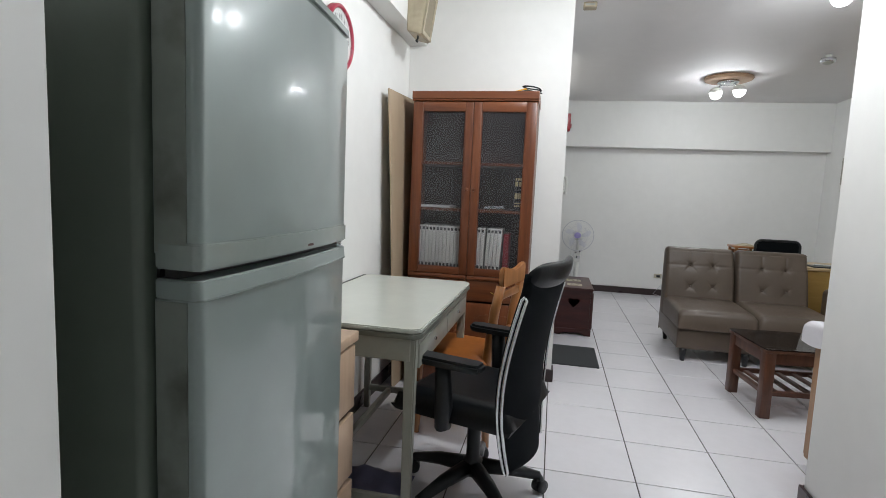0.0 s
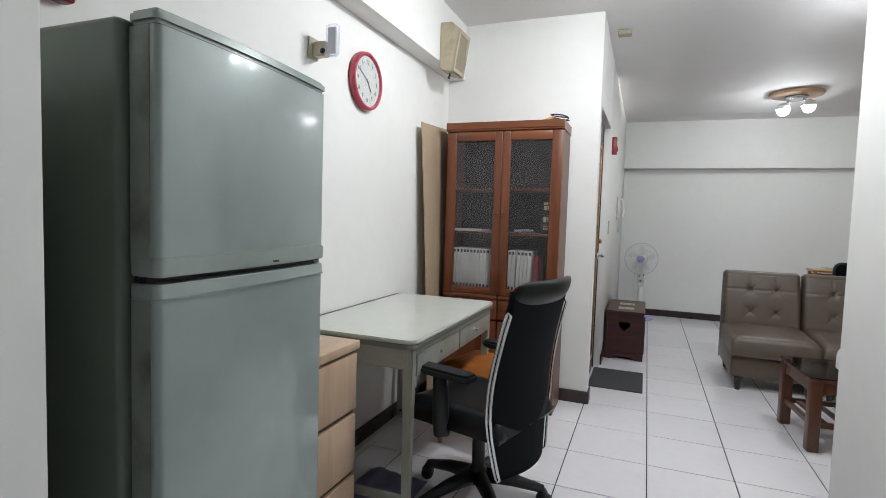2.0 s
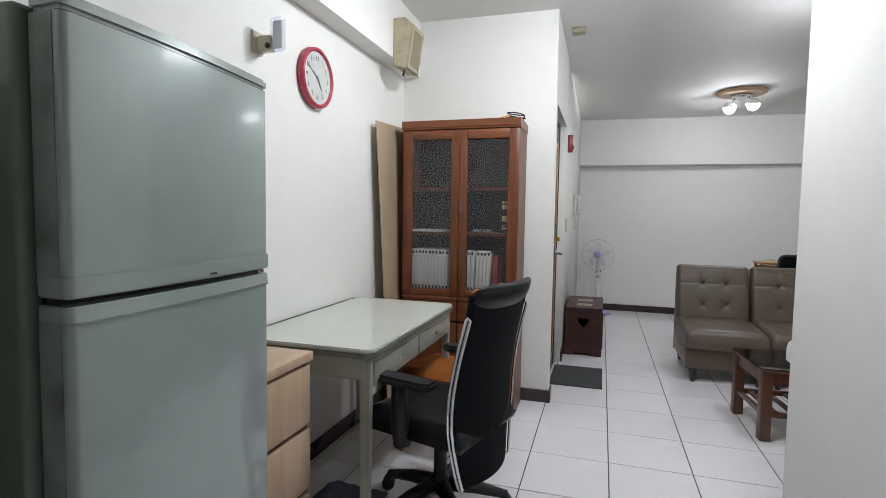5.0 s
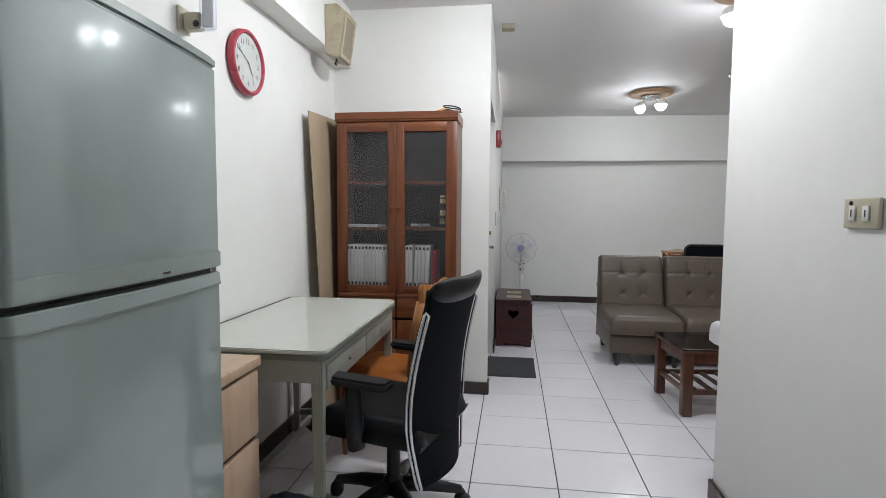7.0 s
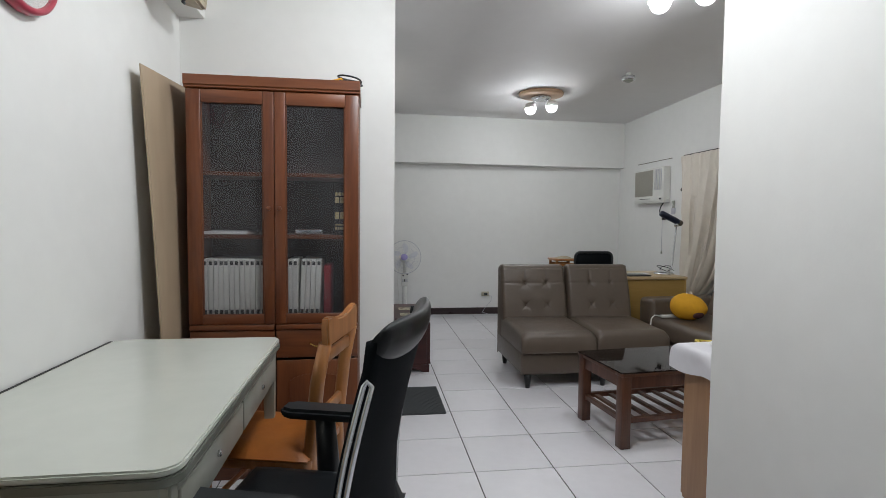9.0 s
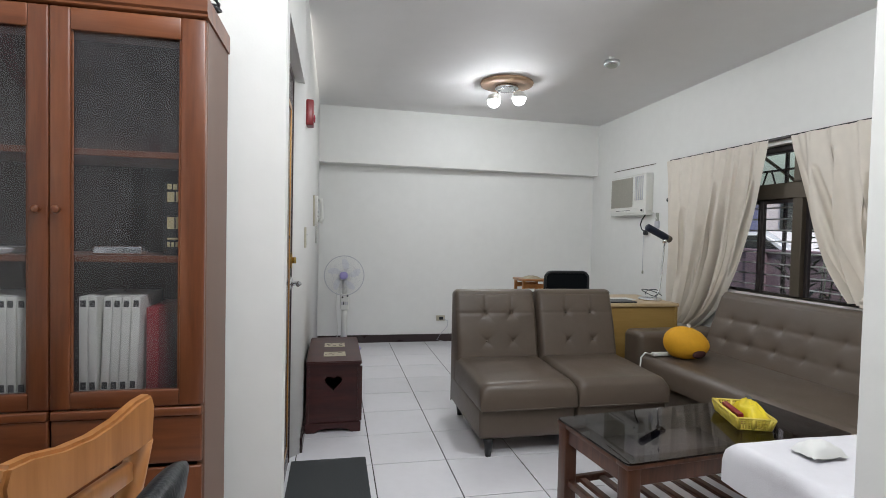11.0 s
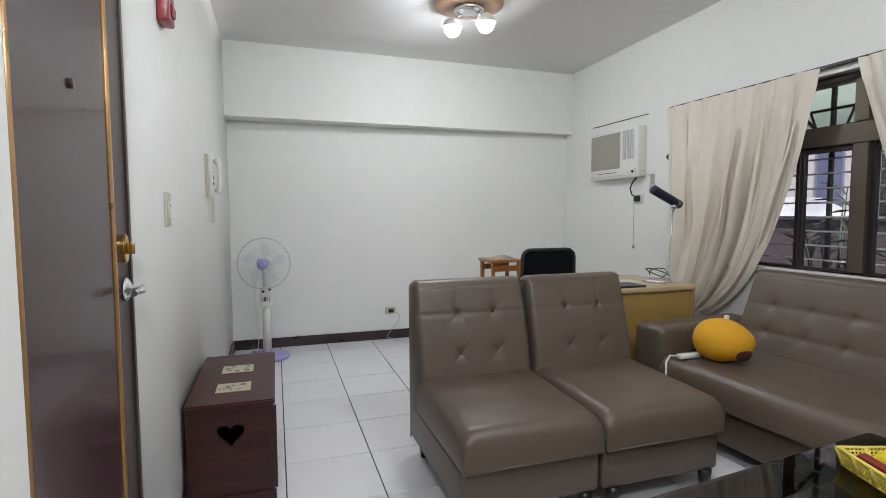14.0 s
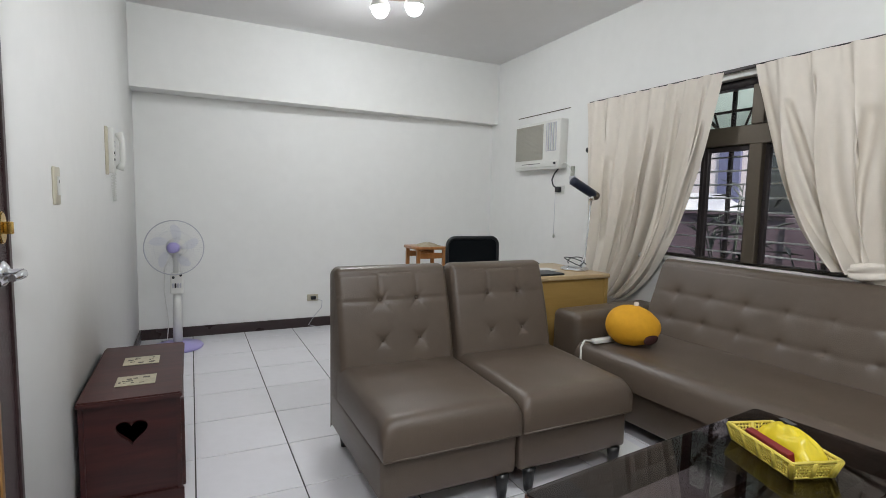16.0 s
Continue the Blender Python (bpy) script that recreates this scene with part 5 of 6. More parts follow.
desk_lamp()
solid("notebook", box(2.50, 5.43, 0.7165, 2.72, 5.60, 0.728, 0.003, 1), M_BLACKPLAST, "closed dark notebook lying on the writing desk", "notebook")
solid("paper_sheet", box(2.64, 5.62, 0.7165, 2.83, 5.76, 0.7190), M_PAPER, "white paper sheet on the writing desk", "paper")


def mesh_chair():
    c = thing("task_chair", "black mesh task chair at the writing desk", "office chair", m=pose(2.485, 6.38, 0))
    for k in range(5):
        a = radians(90 + 72 * k)
        d = Vector((math.cos(a), math.sin(a), 0))
        leg = part("base_arm", tube([d * 0.02 + Vector((0, 0, 0.11)), d * 0.27 + Vector((0, 0, 0.075))], [0.026, 0.015], 8), M_BLACKPLAST, c)
        part("caster", lathe([(0.01, -0.02), (0.027, -0.02), (0.027, 0.02), (0.01, 0.02)], 14), M_BLACKPLAST, leg, m=Matrix.Translation(d * 0.275 + Vector((0, 0, 0.028))) @ pose(0, 0, 0, 90, 0, 0))
    part("gas_column", lathe([(0.03, 0.09), (0.025, 0.38)], 14), M_BLACKPLAST, c)
    part("seat", prism(round_rect(-0.23, -0.23, 0.23, 0.2, 0.06), 0.07, "Z", 0.02), M_BLACKMESH, c, m=Matrix.Translation((0, 0, 0.38)))
    out = round_rect(-0.212, 0.52, 0.212, 0.898, 0.06)
    frame_pts = [(u, 0.0, v) for u, v in out]
    part("back_frame", tube(frame_pts, 0.013, 8, closed=True), M_BLACKPLAST, c, m=Matrix.Translation((0, -0.18, 0)))
    part("back_mesh", prism(round_rect(-0.205, 0.527, 0.205, 0.891, 0.055), 0.006, "Y"), M_BLACKMESH, c, "black mesh back", m=Matrix.Translation((0, -0.183, 0)))
    part("back_stem", tube([(0, 0.02, 0.39), (0, -0.17, 0.42), (0, -0.185, 0.60)], 0.018, 8), M_BLACKPLAST, c)


mesh_chair()


def side_stand():
    s = thing("wooden_stand", "small light wooden stand beside the task chair", "stand", m=pose(2.205, 6.60, 0))
    part("top", box(-0.005, -0.005, 0.772, 0.27, 0.27, 0.795, 0.004, 2), M_ORANGEWOOD, s)
    for x in (0.01, 0.235):
        for y in (0.01, 0.235):
            part("leg", box(x, y, 0, x + 0.028, y + 0.028, 0.772, 0.003, 1), M_ORANGEWOOD, s)
    for z in (0.70, 0.3):
        for y in (0.014, 0.24):
            part("rail", box(0.038, y, z, 0.235, y + 0.018, z + 0.045, 0.003, 1), M_ORANGEWOOD, s)


side_stand()
cap = thing("folded_cloth", "crumpled beige cloth lying on the wooden stand", "cloth")
part("cloth", sheet(24, 18, lambda u, v: (2.25 + 0.18 * u, 6.62 + 0.16 * v, 0.796 + 0.034 * (math.sin(math.pi * u) * math.sin(math.pi * v)) ** 0.5 * (0.75 + 0.35 * noise.noise((u * 6, v * 6, 2))))), M_SPEAKER, cap, smooth=True)


def fan():
    f = thing("pedestal_fan", "white pedestal fan with clear blades and lilac base", "fan", m=pose(0.505, 7.22, 0))
    part("base", lathe([(0.17, 0), (0.178, 0.012), (0.165, 0.028), (0.07, 0.042), (0.035, 0.055)], 44), M_BLUEPL, f, "round lilac base")
    part("pole", lathe([(0.034, 0.05), (0.031, 0.30), (0.028, 0.42)], 24), M_WHITEPL, f)
    p = part("control_box", prism(round_rect(-0.045, -0.04, 0.045, 0.04, 0.015), 0.16, "Z", 0.008), M_WHITEPL, f, "white control housing", m=Matrix.Translation((0, 0, 0.42)))
    for k in range(4):
        part("button", box(-0.030 + 0.017 * k, -0.046, 0.05, -0.018 + 0.017 * k, -0.040, 0.085, 0.002, 1), M_BLACKPLAST if k == 1 else M_CAGE, p)
    part("neck", tube([(0, 0, 0.58), (0, 0, 0.68), (0, -0.02, 0.74)], [0.022, 0.024, 0.03], 14), M_WHITEPL, f)
    tilt = Matrix.Translation((0, -0.02, 0.772)) @ pose(0, 0, 0, 90 - 4, 0, -8)
    part("motor", lathe([(0.02, -0.13), (0.055, -0.12), (0.068, -0.06), (0.068, 0.0), (0.045, 0.02)], 28), M_WHITEPL, f, "white motor housing", m=tilt)
    hub = part("hub", lathe([(0.038, 0.03), (0.038, 0.085), (0.03, 0.10), (0.012, 0.104)], 28), M_BLUEPL, f, "lilac blade hub", m=tilt)
    for k in range(5):
        a0 = math.tau * k / 5

        def blade(u, v, a0=a0):
            r = 0.035 + 0.135 * u
            w = 0.62 * math.sin(math.pi * (0.18 + 0.80 * u)) ** 0.6
            a = a0 + (v - 0.5) * w + 0.35 * u
            return (r * math.cos(a), r * math.sin(a), 0.055 + 0.030 * (v - 0.5))
        part("blade", sheet(10, 8, blade), M_CLEARPL, hub, "clear plastic blade", smooth=True)
    cage = part("guard", tube([(0.2 * math.cos(math.tau * k / 48), 0.2 * math.sin(math.tau * k / 48), 0.06) for k in range(48)], 0.0038, 8, closed=True), M_CAGE, f, "wire fan guard", m=tilt)
    b = bmesh.new()
    for s in (-1, 1):
        for k in range(64):
            a = math.tau * k / 64
            ca, sa = math.cos(a), math.sin(a)
            tube([(0.045 * ca, 0.045 * sa, 0.06 + s * 0.062), (0.13 * ca, 0.13 * sa, 0.06 + s * 0.052), (0.2 * ca, 0.2 * sa, 0.06)], 0.00038, 4, b)
        for r, zz in ((0.045, 0.062), (0.125, 0.053)):
            tube([(r * math.cos(math.tau * k / 32), r * math.sin(math.tau * k / 32), 0.06 + s * zz) for k in range(32)], 0.0006, 5, b, closed=True)
    part("guard_wires", b, M_CAGE, cage)
    part("badge", lathe([(0.040, 0.122), (0.038, 0.127), (0.01, 0.128)], 24), M_BLUEPL, cage, "round lilac badge")
    part("cord", tube([(-0.03, 0.0, 0.70), (-0.075, 0.02, 0.62), (-0.085, 0.02, 0.45), (-0.06, 0.03, 0.20), (-0.075, 0.06, 0.05), (-0.12, 0.12, 0.03)], 0.004, 6), M_WHITEPL, f, "white power cord")
    for x, zz in ((-0.02, 0.55), (0.03, 0.565)):
        part("knob", lathe([(0.010, 0), (0.009, 0.014)], 10), M_BLACKPLAST, f, m=Matrix.Translation((x, -0.045, zz)) @ pose(0, 0, 0, 90, 0, 0))


fan()


# ---- wall fittings ----
def alarm_box(m, label, w=0.10, h=0.145):
    a = thing("alarm_box", label, "alarm box", m=m)
    part("housing", box(0, 0, 0, 0.042, w, h, 0.008, 3), M_RED, a)
    part("lens", box(0.042, w * 0.2, h * 0.18, 0.050, w * 0.8, h * 0.42, 0.004, 2), M_PINK, a, "paler red lens")
    part("plate", box(0.042, w * 0.3, h * 0.6, 0.044, w * 0.7, h * 0.8), M_PAPER, a)
    return a


alarm_box(pose(LX, 4.845, 1.825), "small red alarm box above the chest")
alarm_box(pose(DX, 0.905, 1.735), "small red alarm box above the fridge", 0.075, 0.12)


def switch_plate(m, label, rockers, w, h, mat):
    s = thing("light_switch", label, "light switch", m=m)
    part("plate", box(0, 0, 0, 0.009, w, h, 0.004, 2), mat, s)
    for k in range(rockers):
        y = w * (k + 0.5) / rockers
        r = part("rocker", box(0.009, y - 0.013, h * 0.25, 0.0135, y + 0.013, h * 0.75, 0.002, 2), M_WHITEPL, s)
        part("marker", box(0.0135, y - 0.003, h * 0.58, 0.014, y + 0.003, h * 0.66), M_BLACKPLAST, r)


switch_plate(pose(LX, 4.85, 1.125), "ivory light switch beside the entrance door", 1, 0.075, 0.12, M_IVORY)


def near_switch():
    s = thing("light_switch", "yellowed two-rocker switch plate on the side wall", "light switch", m=pose(NX, 1.615, 1.205))
    part("plate", box(-0.011, -0.068, 0, 0, 0.068, 0.078, 0.004, 2), M_IVORY, s)
    for y in (-0.025, 0.028):
        r = part("rocker", box(-0.016, y - 0.012, 0.02, -0.011, y + 0.012, 0.058, 0.002, 2), M_WHITEPL, s)
        part("marker", box(-0.0168, y - 0.002, 0.030, -0.016, y + 0.002, 0.048), M_BLACKPLAST, r)
    part("grime", lathe([(0.006, 0), (0.004, 0.003)], 10), M_BLACKPLAST, s, m=Matrix.Translation((-0.011, 0.038, 0.066)) @ pose(0, 0, 0, 0, -90, 0))


near_switch()


def intercom():
    i = thing("intercom", "white door intercom with handset and coiled cord", "intercom", m=pose(LX, 6.05, 1.16))
    part("body", box(0, 0.0, 0.11, 0.035, 0.10, 0.345, 0.007, 2), M_WHITEPL, i)
    part("bracket", box(0, -0.035, 0.10, 0.014, -0.010, 0.345, 0.003, 1), M_IVORY, i)
    for z in (0.18, 0.215):
        part("button", lathe([(0.007, 0), (0.006, 0.004)], 12), M_BLACKPLAST, i, m=Matrix.Translation((0.035, 0.02, z)) @ pose(0, 0, 0, 0, 90, 0))
    part("handset", tube([(0.05, 0.075, 0.13), (0.066, 0.077, 0.17), (0.066, 0.077, 0.28), (0.05, 0.075, 0.325)], [0.022, 0.014, 0.014, 0.022], 12), M_WHITEPL, i, "curved white handset")
    for k in range(4):
        part("key", box(0.035, 0.045, 0.20 + 0.022 * k, 0.037, 0.058, 0.212 + 0.022 * k), M_CAGE, i)
    pts = []
    for k in range(150):
        t = k / 149
        cx, cz = 0.03 + 0.10 * t + 0.02 * math.sin(math.pi * t), 0.13 - 0.165 * math.sin(math.pi * t) ** 0.8
        pts.append((0.022 + 0.007 * math.cos(k * 1.3), cx + 0.007 * math.sin(k * 1.3), cz))
    part("cord", tube(pts, 0.0028, 5), M_WHITEPL, i, "white coiled cord")


intercom()


def wall_clock():
    c = thing("wall_clock", "round raspberry-rimmed wall clock with white dial", "wall clock", m=pose(DX, 2.445, 1.912) @ pose(0, 0, 0, 90, 0, 90))
    part("rim", lathe([(0.118, 0.0), (0.140, 0.0), (0.146, 0.012), (0.143, 0.034), (0.134, 0.040), (0.126, 0.035), (0.125, 0.018)], 56), M_PINK, c)
    d = part("dial", prism([(0.1255 * math.cos(math.tau * k / 56), 0.1255 * math.sin(math.tau * k / 56)) for k in range(56)], 0.006, "Z"), M_PAPER, c, "white dial", m=Matrix.Translation((0, 0, 0.019)))
    for n in range(1, 13):
        a = radians(90 - 30 * n)
        text_mesh(str(n), 0.032, M_DARKPRINT, d, Matrix.Translation((0.093 * math.cos(a), 0.093 * math.sin(a), 0.0065)), "numeral")
    for ln, wd, hours in ((0.062, 0.005, 4.83), (0.092, 0.0035, 9.95)):
        a = radians(90 - 30 * hours)
        part("pointer", box(-0.012, -wd / 2, 0.0275, ln, wd / 2, 0.0288), M_BLACKPLAST, c, "black clock pointer", m=pose(0, 0, 0, 0, 0, math.degrees(a)))
    part("pivot", lathe([(0.005, 0.025), (0.005, 0.030)], 12), M_BLACKPLAST, c)
    g = part("cover_glass", prism([(0.1255 * math.cos(math.tau * k / 56), 0.1255 * math.sin(math.tau * k / 56)) for k in range(56)], 0.0015, "Z"), M_WINGLASS, c, "clear cover glass", m=Matrix.Translation((0, 0, 0.0315)))
    g.visible_shadow = False


wall_clock()


def wall_sensor():
    s = thing("emergency_light", "ivory wall bracket with a clear plastic light", "emergency light", m=pose(DX, 1.985, 1.915))
    part("plate", box(0, -0.01, -0.015, 0.010, 0.06, 0.075, 0.003, 2), M_IVORY, s)
    part("bracket", prism(round_rect(0.010, 0.012, 0.075, 0.055, 0.008), 0.062, "Z", 0.005), M_IVORY, s, m=Matrix.Translation((0, 0, -0.006)))
    part("lens", lathe([(0.012, 0), (0.012, 0.004)], 14), M_BLACKPLAST, s, m=Matrix.Translation((0.064, 0.0115, 0.012)) @ pose(0, 0, 0, 90, 0, 0))
    part("light_tube", prism(round_rect(0.076, 0.006, 0.135, 0.038, 0.012), 0.135, "Z", 0.008), M_CLEARPL, s, "clear plastic light body", m=Matrix.Translation((0, 0, -0.012)))
    part("core", box(0.084, 0.014, 0.0, 0.127, 0.03, 0.11, 0.004, 1), M_WHITEPL, s)


wall_sensor()


def wall_speaker():
    s = thing("wall_speaker", "yellowed grimy box speaker hung on the beam", "speaker", m=pose(-0.725, 3.17, 2.165))
    side = [(0.0, 0.0), (0.085, -0.022), (0.125, 0.24), (0.075, 0.285), (0.0, 0.285)]
    b = prism([(u, v) for u, v in side], 0.20, "Y", 0.004)
    part("cabinet", b, M_SPEAKER, s)
    a = math.atan2(0.040, 0.262)
    m = Matrix.Translation((0.087, 0.0, -0.020)) @ pose(0, 0, 0, 0, math.degrees(a), 0)
    part("grille", box(0.0, 0.025, 0.028, 0.003, 0.175, 0.240), M_GRILLE, s, "beige grille cloth", m=m)
    for b4 in ((0.004, 0.004, 0.026, 0.262), (0.174, 0.004, 0.196, 0.262), (0.026, 0.004, 0.174, 0.028), (0.026, 0.238, 0.174, 0.262)):
        part("grille_frame", box(0.0, b4[0], b4[1], 0.008, b4[2], b4[3], 0.002, 1), M_SPEAKER, s, m=m)
    part("wire", tube([(0.05, 0.06, -0.012), (0.052, 0.058, -0.03), (0.045, 0.05, -0.045), (0.055, 0.05, -0.052)], 0.006, 8), M_BLACKPLAST, s, "dangling dark wire end")


wall_speaker()


def ac_unit():
    a = thing("air_conditioner", "white window air conditioner with grey-beige grille", "air conditioner", m=pose(RX, 6.33, 1.452))
    L, Hh = 0.650, 0.41
    part("housing", box(-0.085, 0, 0, 0, L, Hh, 0.010, 3), M_WHITEPL, a)
    g = part("intake_grille", box(-0.090, 0.225, 0.085, -0.084, L - 0.02, Hh - 0.025, 0.002, 1), M_ACGRILLE, a, "grey-beige intake grille")
    for k in range(26):
        z = 0.095 + 0.0112 * k
        part("slat", box(-0.0935, 0.23, z, -0.090, L - 0.025, z + 0.005), M_ACGRILLE, g)
    o = part("outlet", box(-0.0885, 0.045, 0.15, -0.084, 0.185, Hh - 0.025, 0.002, 1), M_CAGE, a, "air outlet")
    for k in range(4):
        part("vane", box(-0.098, 0.055 + 0.033 * k, 0.155, -0.0885, 0.060 + 0.033 * k, Hh - 0.03), M_WHITEPL, o)
    part("control_lip", box(-0.094, 0.02, 0.02, -0.084, L - 0.02, 0.07, 0.004, 2), M_WHITEPL, a)
    part("slot", box(-0.0955, 0.25, 0.048, -0.0935, 0.52, 0.053), M_BLACKPLAST, a)
    part("knob", lathe([(0.011, 0), (0.009, 0.012)], 14), M_BLACKPLAST, a, m=Matrix.Translation((-0.094, 0.045, 0.045)) @ pose(0, 0, 0, 0, -90, 0))
    part("cord", tube([(-0.05, 0.02, 0.03), (-0.045, -0.03, 0.05), (-0.03, -0.08, 0.0), (-0.02, -0.09, -0.04)], 0.004, 6), M_WHITEPL, a, "white cord")
    part("power_cable", tube([(-0.05, 0.05, 0.0), (-0.05, 0.10, -0.04), (-0.045, 0.135, -0.09), (-0.04, 0.12, -0.14), (-0.03, 0.07, -0.165)], 0.006, 8), M_BLACKPLAST, a, "dark looped power cable")


ac_unit()
solid("filler_board", box(RX - 0.006, 6.31, 1.944, RX, 7.06, 1.950), M_ALU, "thin dark batten above the air conditioner", "batten")
rm = thing("remote_holder", "grey remote control in its wall holder", "remote", m=pose(RX, 6.215, 1.32))
part("holder", box(-0.022, 0, 0, 0, 0.055, 0.07, 0.003, 1), M_CAGE, rm)
part("remote", box(-0.018, 0.008, 0.02, -0.005, 0.047, 0.15, 0.004, 2), M_STEEL, rm)
so = thing("wall_socket", "white wall socket with a plugged adapter", "socket", m=pose(RX, 6.345, 1.245))
part("plate", box(-0.008, 0, 0, 0, 0.12, 0.07, 0.003, 1), M_WHITEPL, so)
part("adapter", box(-0.04, 0.035, 0.012, -0.008, 0.085, 0.06, 0.005, 2), M_BLACKPLAST, so)
ps = thing("pull_cord", "thin hanging pull cord with a small weight", "cord", m=pose(RX - 0.015, 6.45, 0.0))
part("string", tube([(0, 0, 1.255), (0, 0.003, 1.1), (0, 0, 0.90)], 0.0022, 5), M_CAGE, ps)
part("weight", lathe([(0.002, 0.905), (0.009, 0.89), (0.009, 0.872), (0.003, 0.868)], 12), M_STEEL, ps)
hk = thing("curtain_hook", "small black round tie-back hook on the wall", "hook", m=pose(RX, 6.02, 1.578))
part("stem", tube([(0, 0, 0), (-0.04, 0, 0)], 0.008, 8), M_BLACKPLAST, hk)
b = bmesh.new()
bmesh.ops.create_uvsphere(b, u_segments=16, v_segments=10, radius=0.022)
part("ball", b, M_BLACKPLAST, hk, m=Matrix.Translation((-0.05, 0, 0)), smooth=True)
fs = thing("wall_socket", "low wall socket with a cord above the baseboard", "socket", m=pose(1.54, FY, 0.235))
part("plate", box(0, -0.008, 0, 0.10, 0, 0.06, 0.003, 1), M_IVORY, fs)
part("plug", box(0.03, -0.035, 0.015, 0.075, -0.008, 0.045, 0.004, 2), M_BLACKPLAST, fs)
part("cord", tube([(0.075, -0.03, 0.025), (0.13, -0.03, 0.0), (0.125, -0.03, -0.06), (0.06, -0.035, -0.13), (0.0, -0.06, -0.205), (0.10, -0.09, -0.229)], 0.0032, 6), M_CAGE, fs)

sd = thing("smoke_detector", "chrome-rimmed round ceiling sensor with dark lens", "sensor", m=pose(2.39, 5.35, ceil_z(5.35)))
part("neck", lathe([(0.022, 0.0), (0.022, -0.03)], 16), M_WHITEPL, sd)
part("rim", lathe([(0.03, -0.028), (0.056, -0.032), (0.060, -0.05), (0.054, -0.066), (0.046, -0.066)], 28), M_CHROME, sd)
b = bmesh.new()
bmesh.ops.create_uvsphere(b, u_segments=20, v_segments=10, radius=0.045)
part("dome", b, M_STEEL, sd, "grey-green lens", m=Matrix.Translation((0, 0, -0.062)) @ Matrix.Diagonal((1, 1, 0.5, 1)), smooth=True)
gd = thing("gas_detector", "small beige detector box on the ceiling", "detector", m=pose(0.33, 4.04, ceil_z(4.04)))
part("housing", box(-0.045, -0.04, -0.035, 0.045, 0.04, 0, 0.006, 2), M_SPEAKER, gd)
part("vent", box(-0.03, -0.0415, -0.026, 0.03, -0.0395, -0.012), M_STEEL, gd)


# ---- in and on the bookcase ----
BX, BY = -0.708, 3.312


def white_book():
    w, h, d = 0.0222, 0.296, 0.19
    b = thing("book", "white cloth-bound series book with dark spine marks", "book", "white book series in the bookcase")
    part("cover", box(0, 0, 0, w - 0.001, d, h, 0.002, 2), M_PAPERWHITE, b)
    for z0, z1 in ((0.268, 0.286), (0.012, 0.032), (0.042, 0.062)):
        part("spine_mark", box(0.004, -0.0008, z0, w - 0.005, 0.0, z1), M_DARKPRINT, b, "dark printed square")
    return b


first = white_book()
first.matrix_basis = pose(BX + 0.050, BY + 0.042, 0.736)
_rb = random.Random(5)
for k in range(1, 12):
    copy_thing(first, pose(BX + 0.050 + 0.0232 * k, BY + 0.042 + 0.004 * _rb.random(), 0.736, 0, _rb.uniform(-0.3, 0.3), 0))
for k in range(6):
    copy_thing(first, pose(BX + 0.428 + 0.0232 * k + (0.004 if k > 1 else 0), BY + 0.042 + 0.004 * _rb.random(), 0.736, 0, 2.2 if k > 1 else 0, 0))
rb = thing("book", "dark red cloth book leaning beside white volumes", "book")
part("cover", box(BX + 0.590, BY + 0.06, 0.736, BX + 0.622, BY + 0.24, 1.0, 0.002, 2), M_REDBOOK, rb)
bb = thing("book", "large black book with gold spine lettering", "book", m=pose(BX + 0.632, BY + 0.055, 1.146))
part("cover", box(0, 0, 0, 0.068, 0.18, 0.205, 0.003, 2), M_BLACKBOOK, bb)
for z0, z1, n in ((0.185, 0.200, 3), (0.150, 0.178, 2), (0.075, 0.108, 2), (0.045, 0.050, 1), (0.025, 0.038, 4)):
    for k in range(n):
        part("gold_mark", box(0.012 + 0.044 * k / n, -0.0012, z0, 0.008 + 0.044 * (k + 1) / n, 0.0, z1), M_GOLD, bb, "worn gold spine print")
pp = thing("papers", "thin stack of white papers on a bookcase shelf", "papers")
part("sheets", box(BX + 0.055, BY + 0.035, 1.146, BX + 0.25, BY + 0.25, 1.160, 0.002, 1), M_PAPER, pp)
sv = thing("pen_tray", "small shiny metal tray on a bookcase shelf", "tray")
part("tray", box(BX + 0.46, BY + 0.04, 1.146, BX + 0.585, BY + 0.10, 1.172, 0.006, 2), M_CHROME, sv)
cb = thing("cable_bundle", "coiled black and orange cable on the bookcase", "cable", m=pose(0.0, 3.42, 1.8485))
for k, (r, h, mt) in enumerate(((0.055, 0.045, M_BLACKPLAST), (0.045, 0.028, M_BLACKPLAST), (0.06, 0.012, M_BLACKPLAST))):
    pts = [(r * math.cos(a * 0.45 + k), 0.7 * r * math.sin(a * 0.45 + k), 0.004 + h * (0.5 + 0.5 * math.sin(a * 0.45 * (0.5 + 0.4 * k))) + 0.002 * k) for a in range(17)]
    part("coil", tube(pts, 0.0042, 7), mt, cb)
part("orange_lead", tube([(-0.13, -0.05, 0.005), (-0.09, -0.06, 0.008), (-0.04, -0.03, 0.03), (0.01, 0.02, 0.02)], 0.0042, 7), M_YELLOWCUSH, cb, "orange lead")

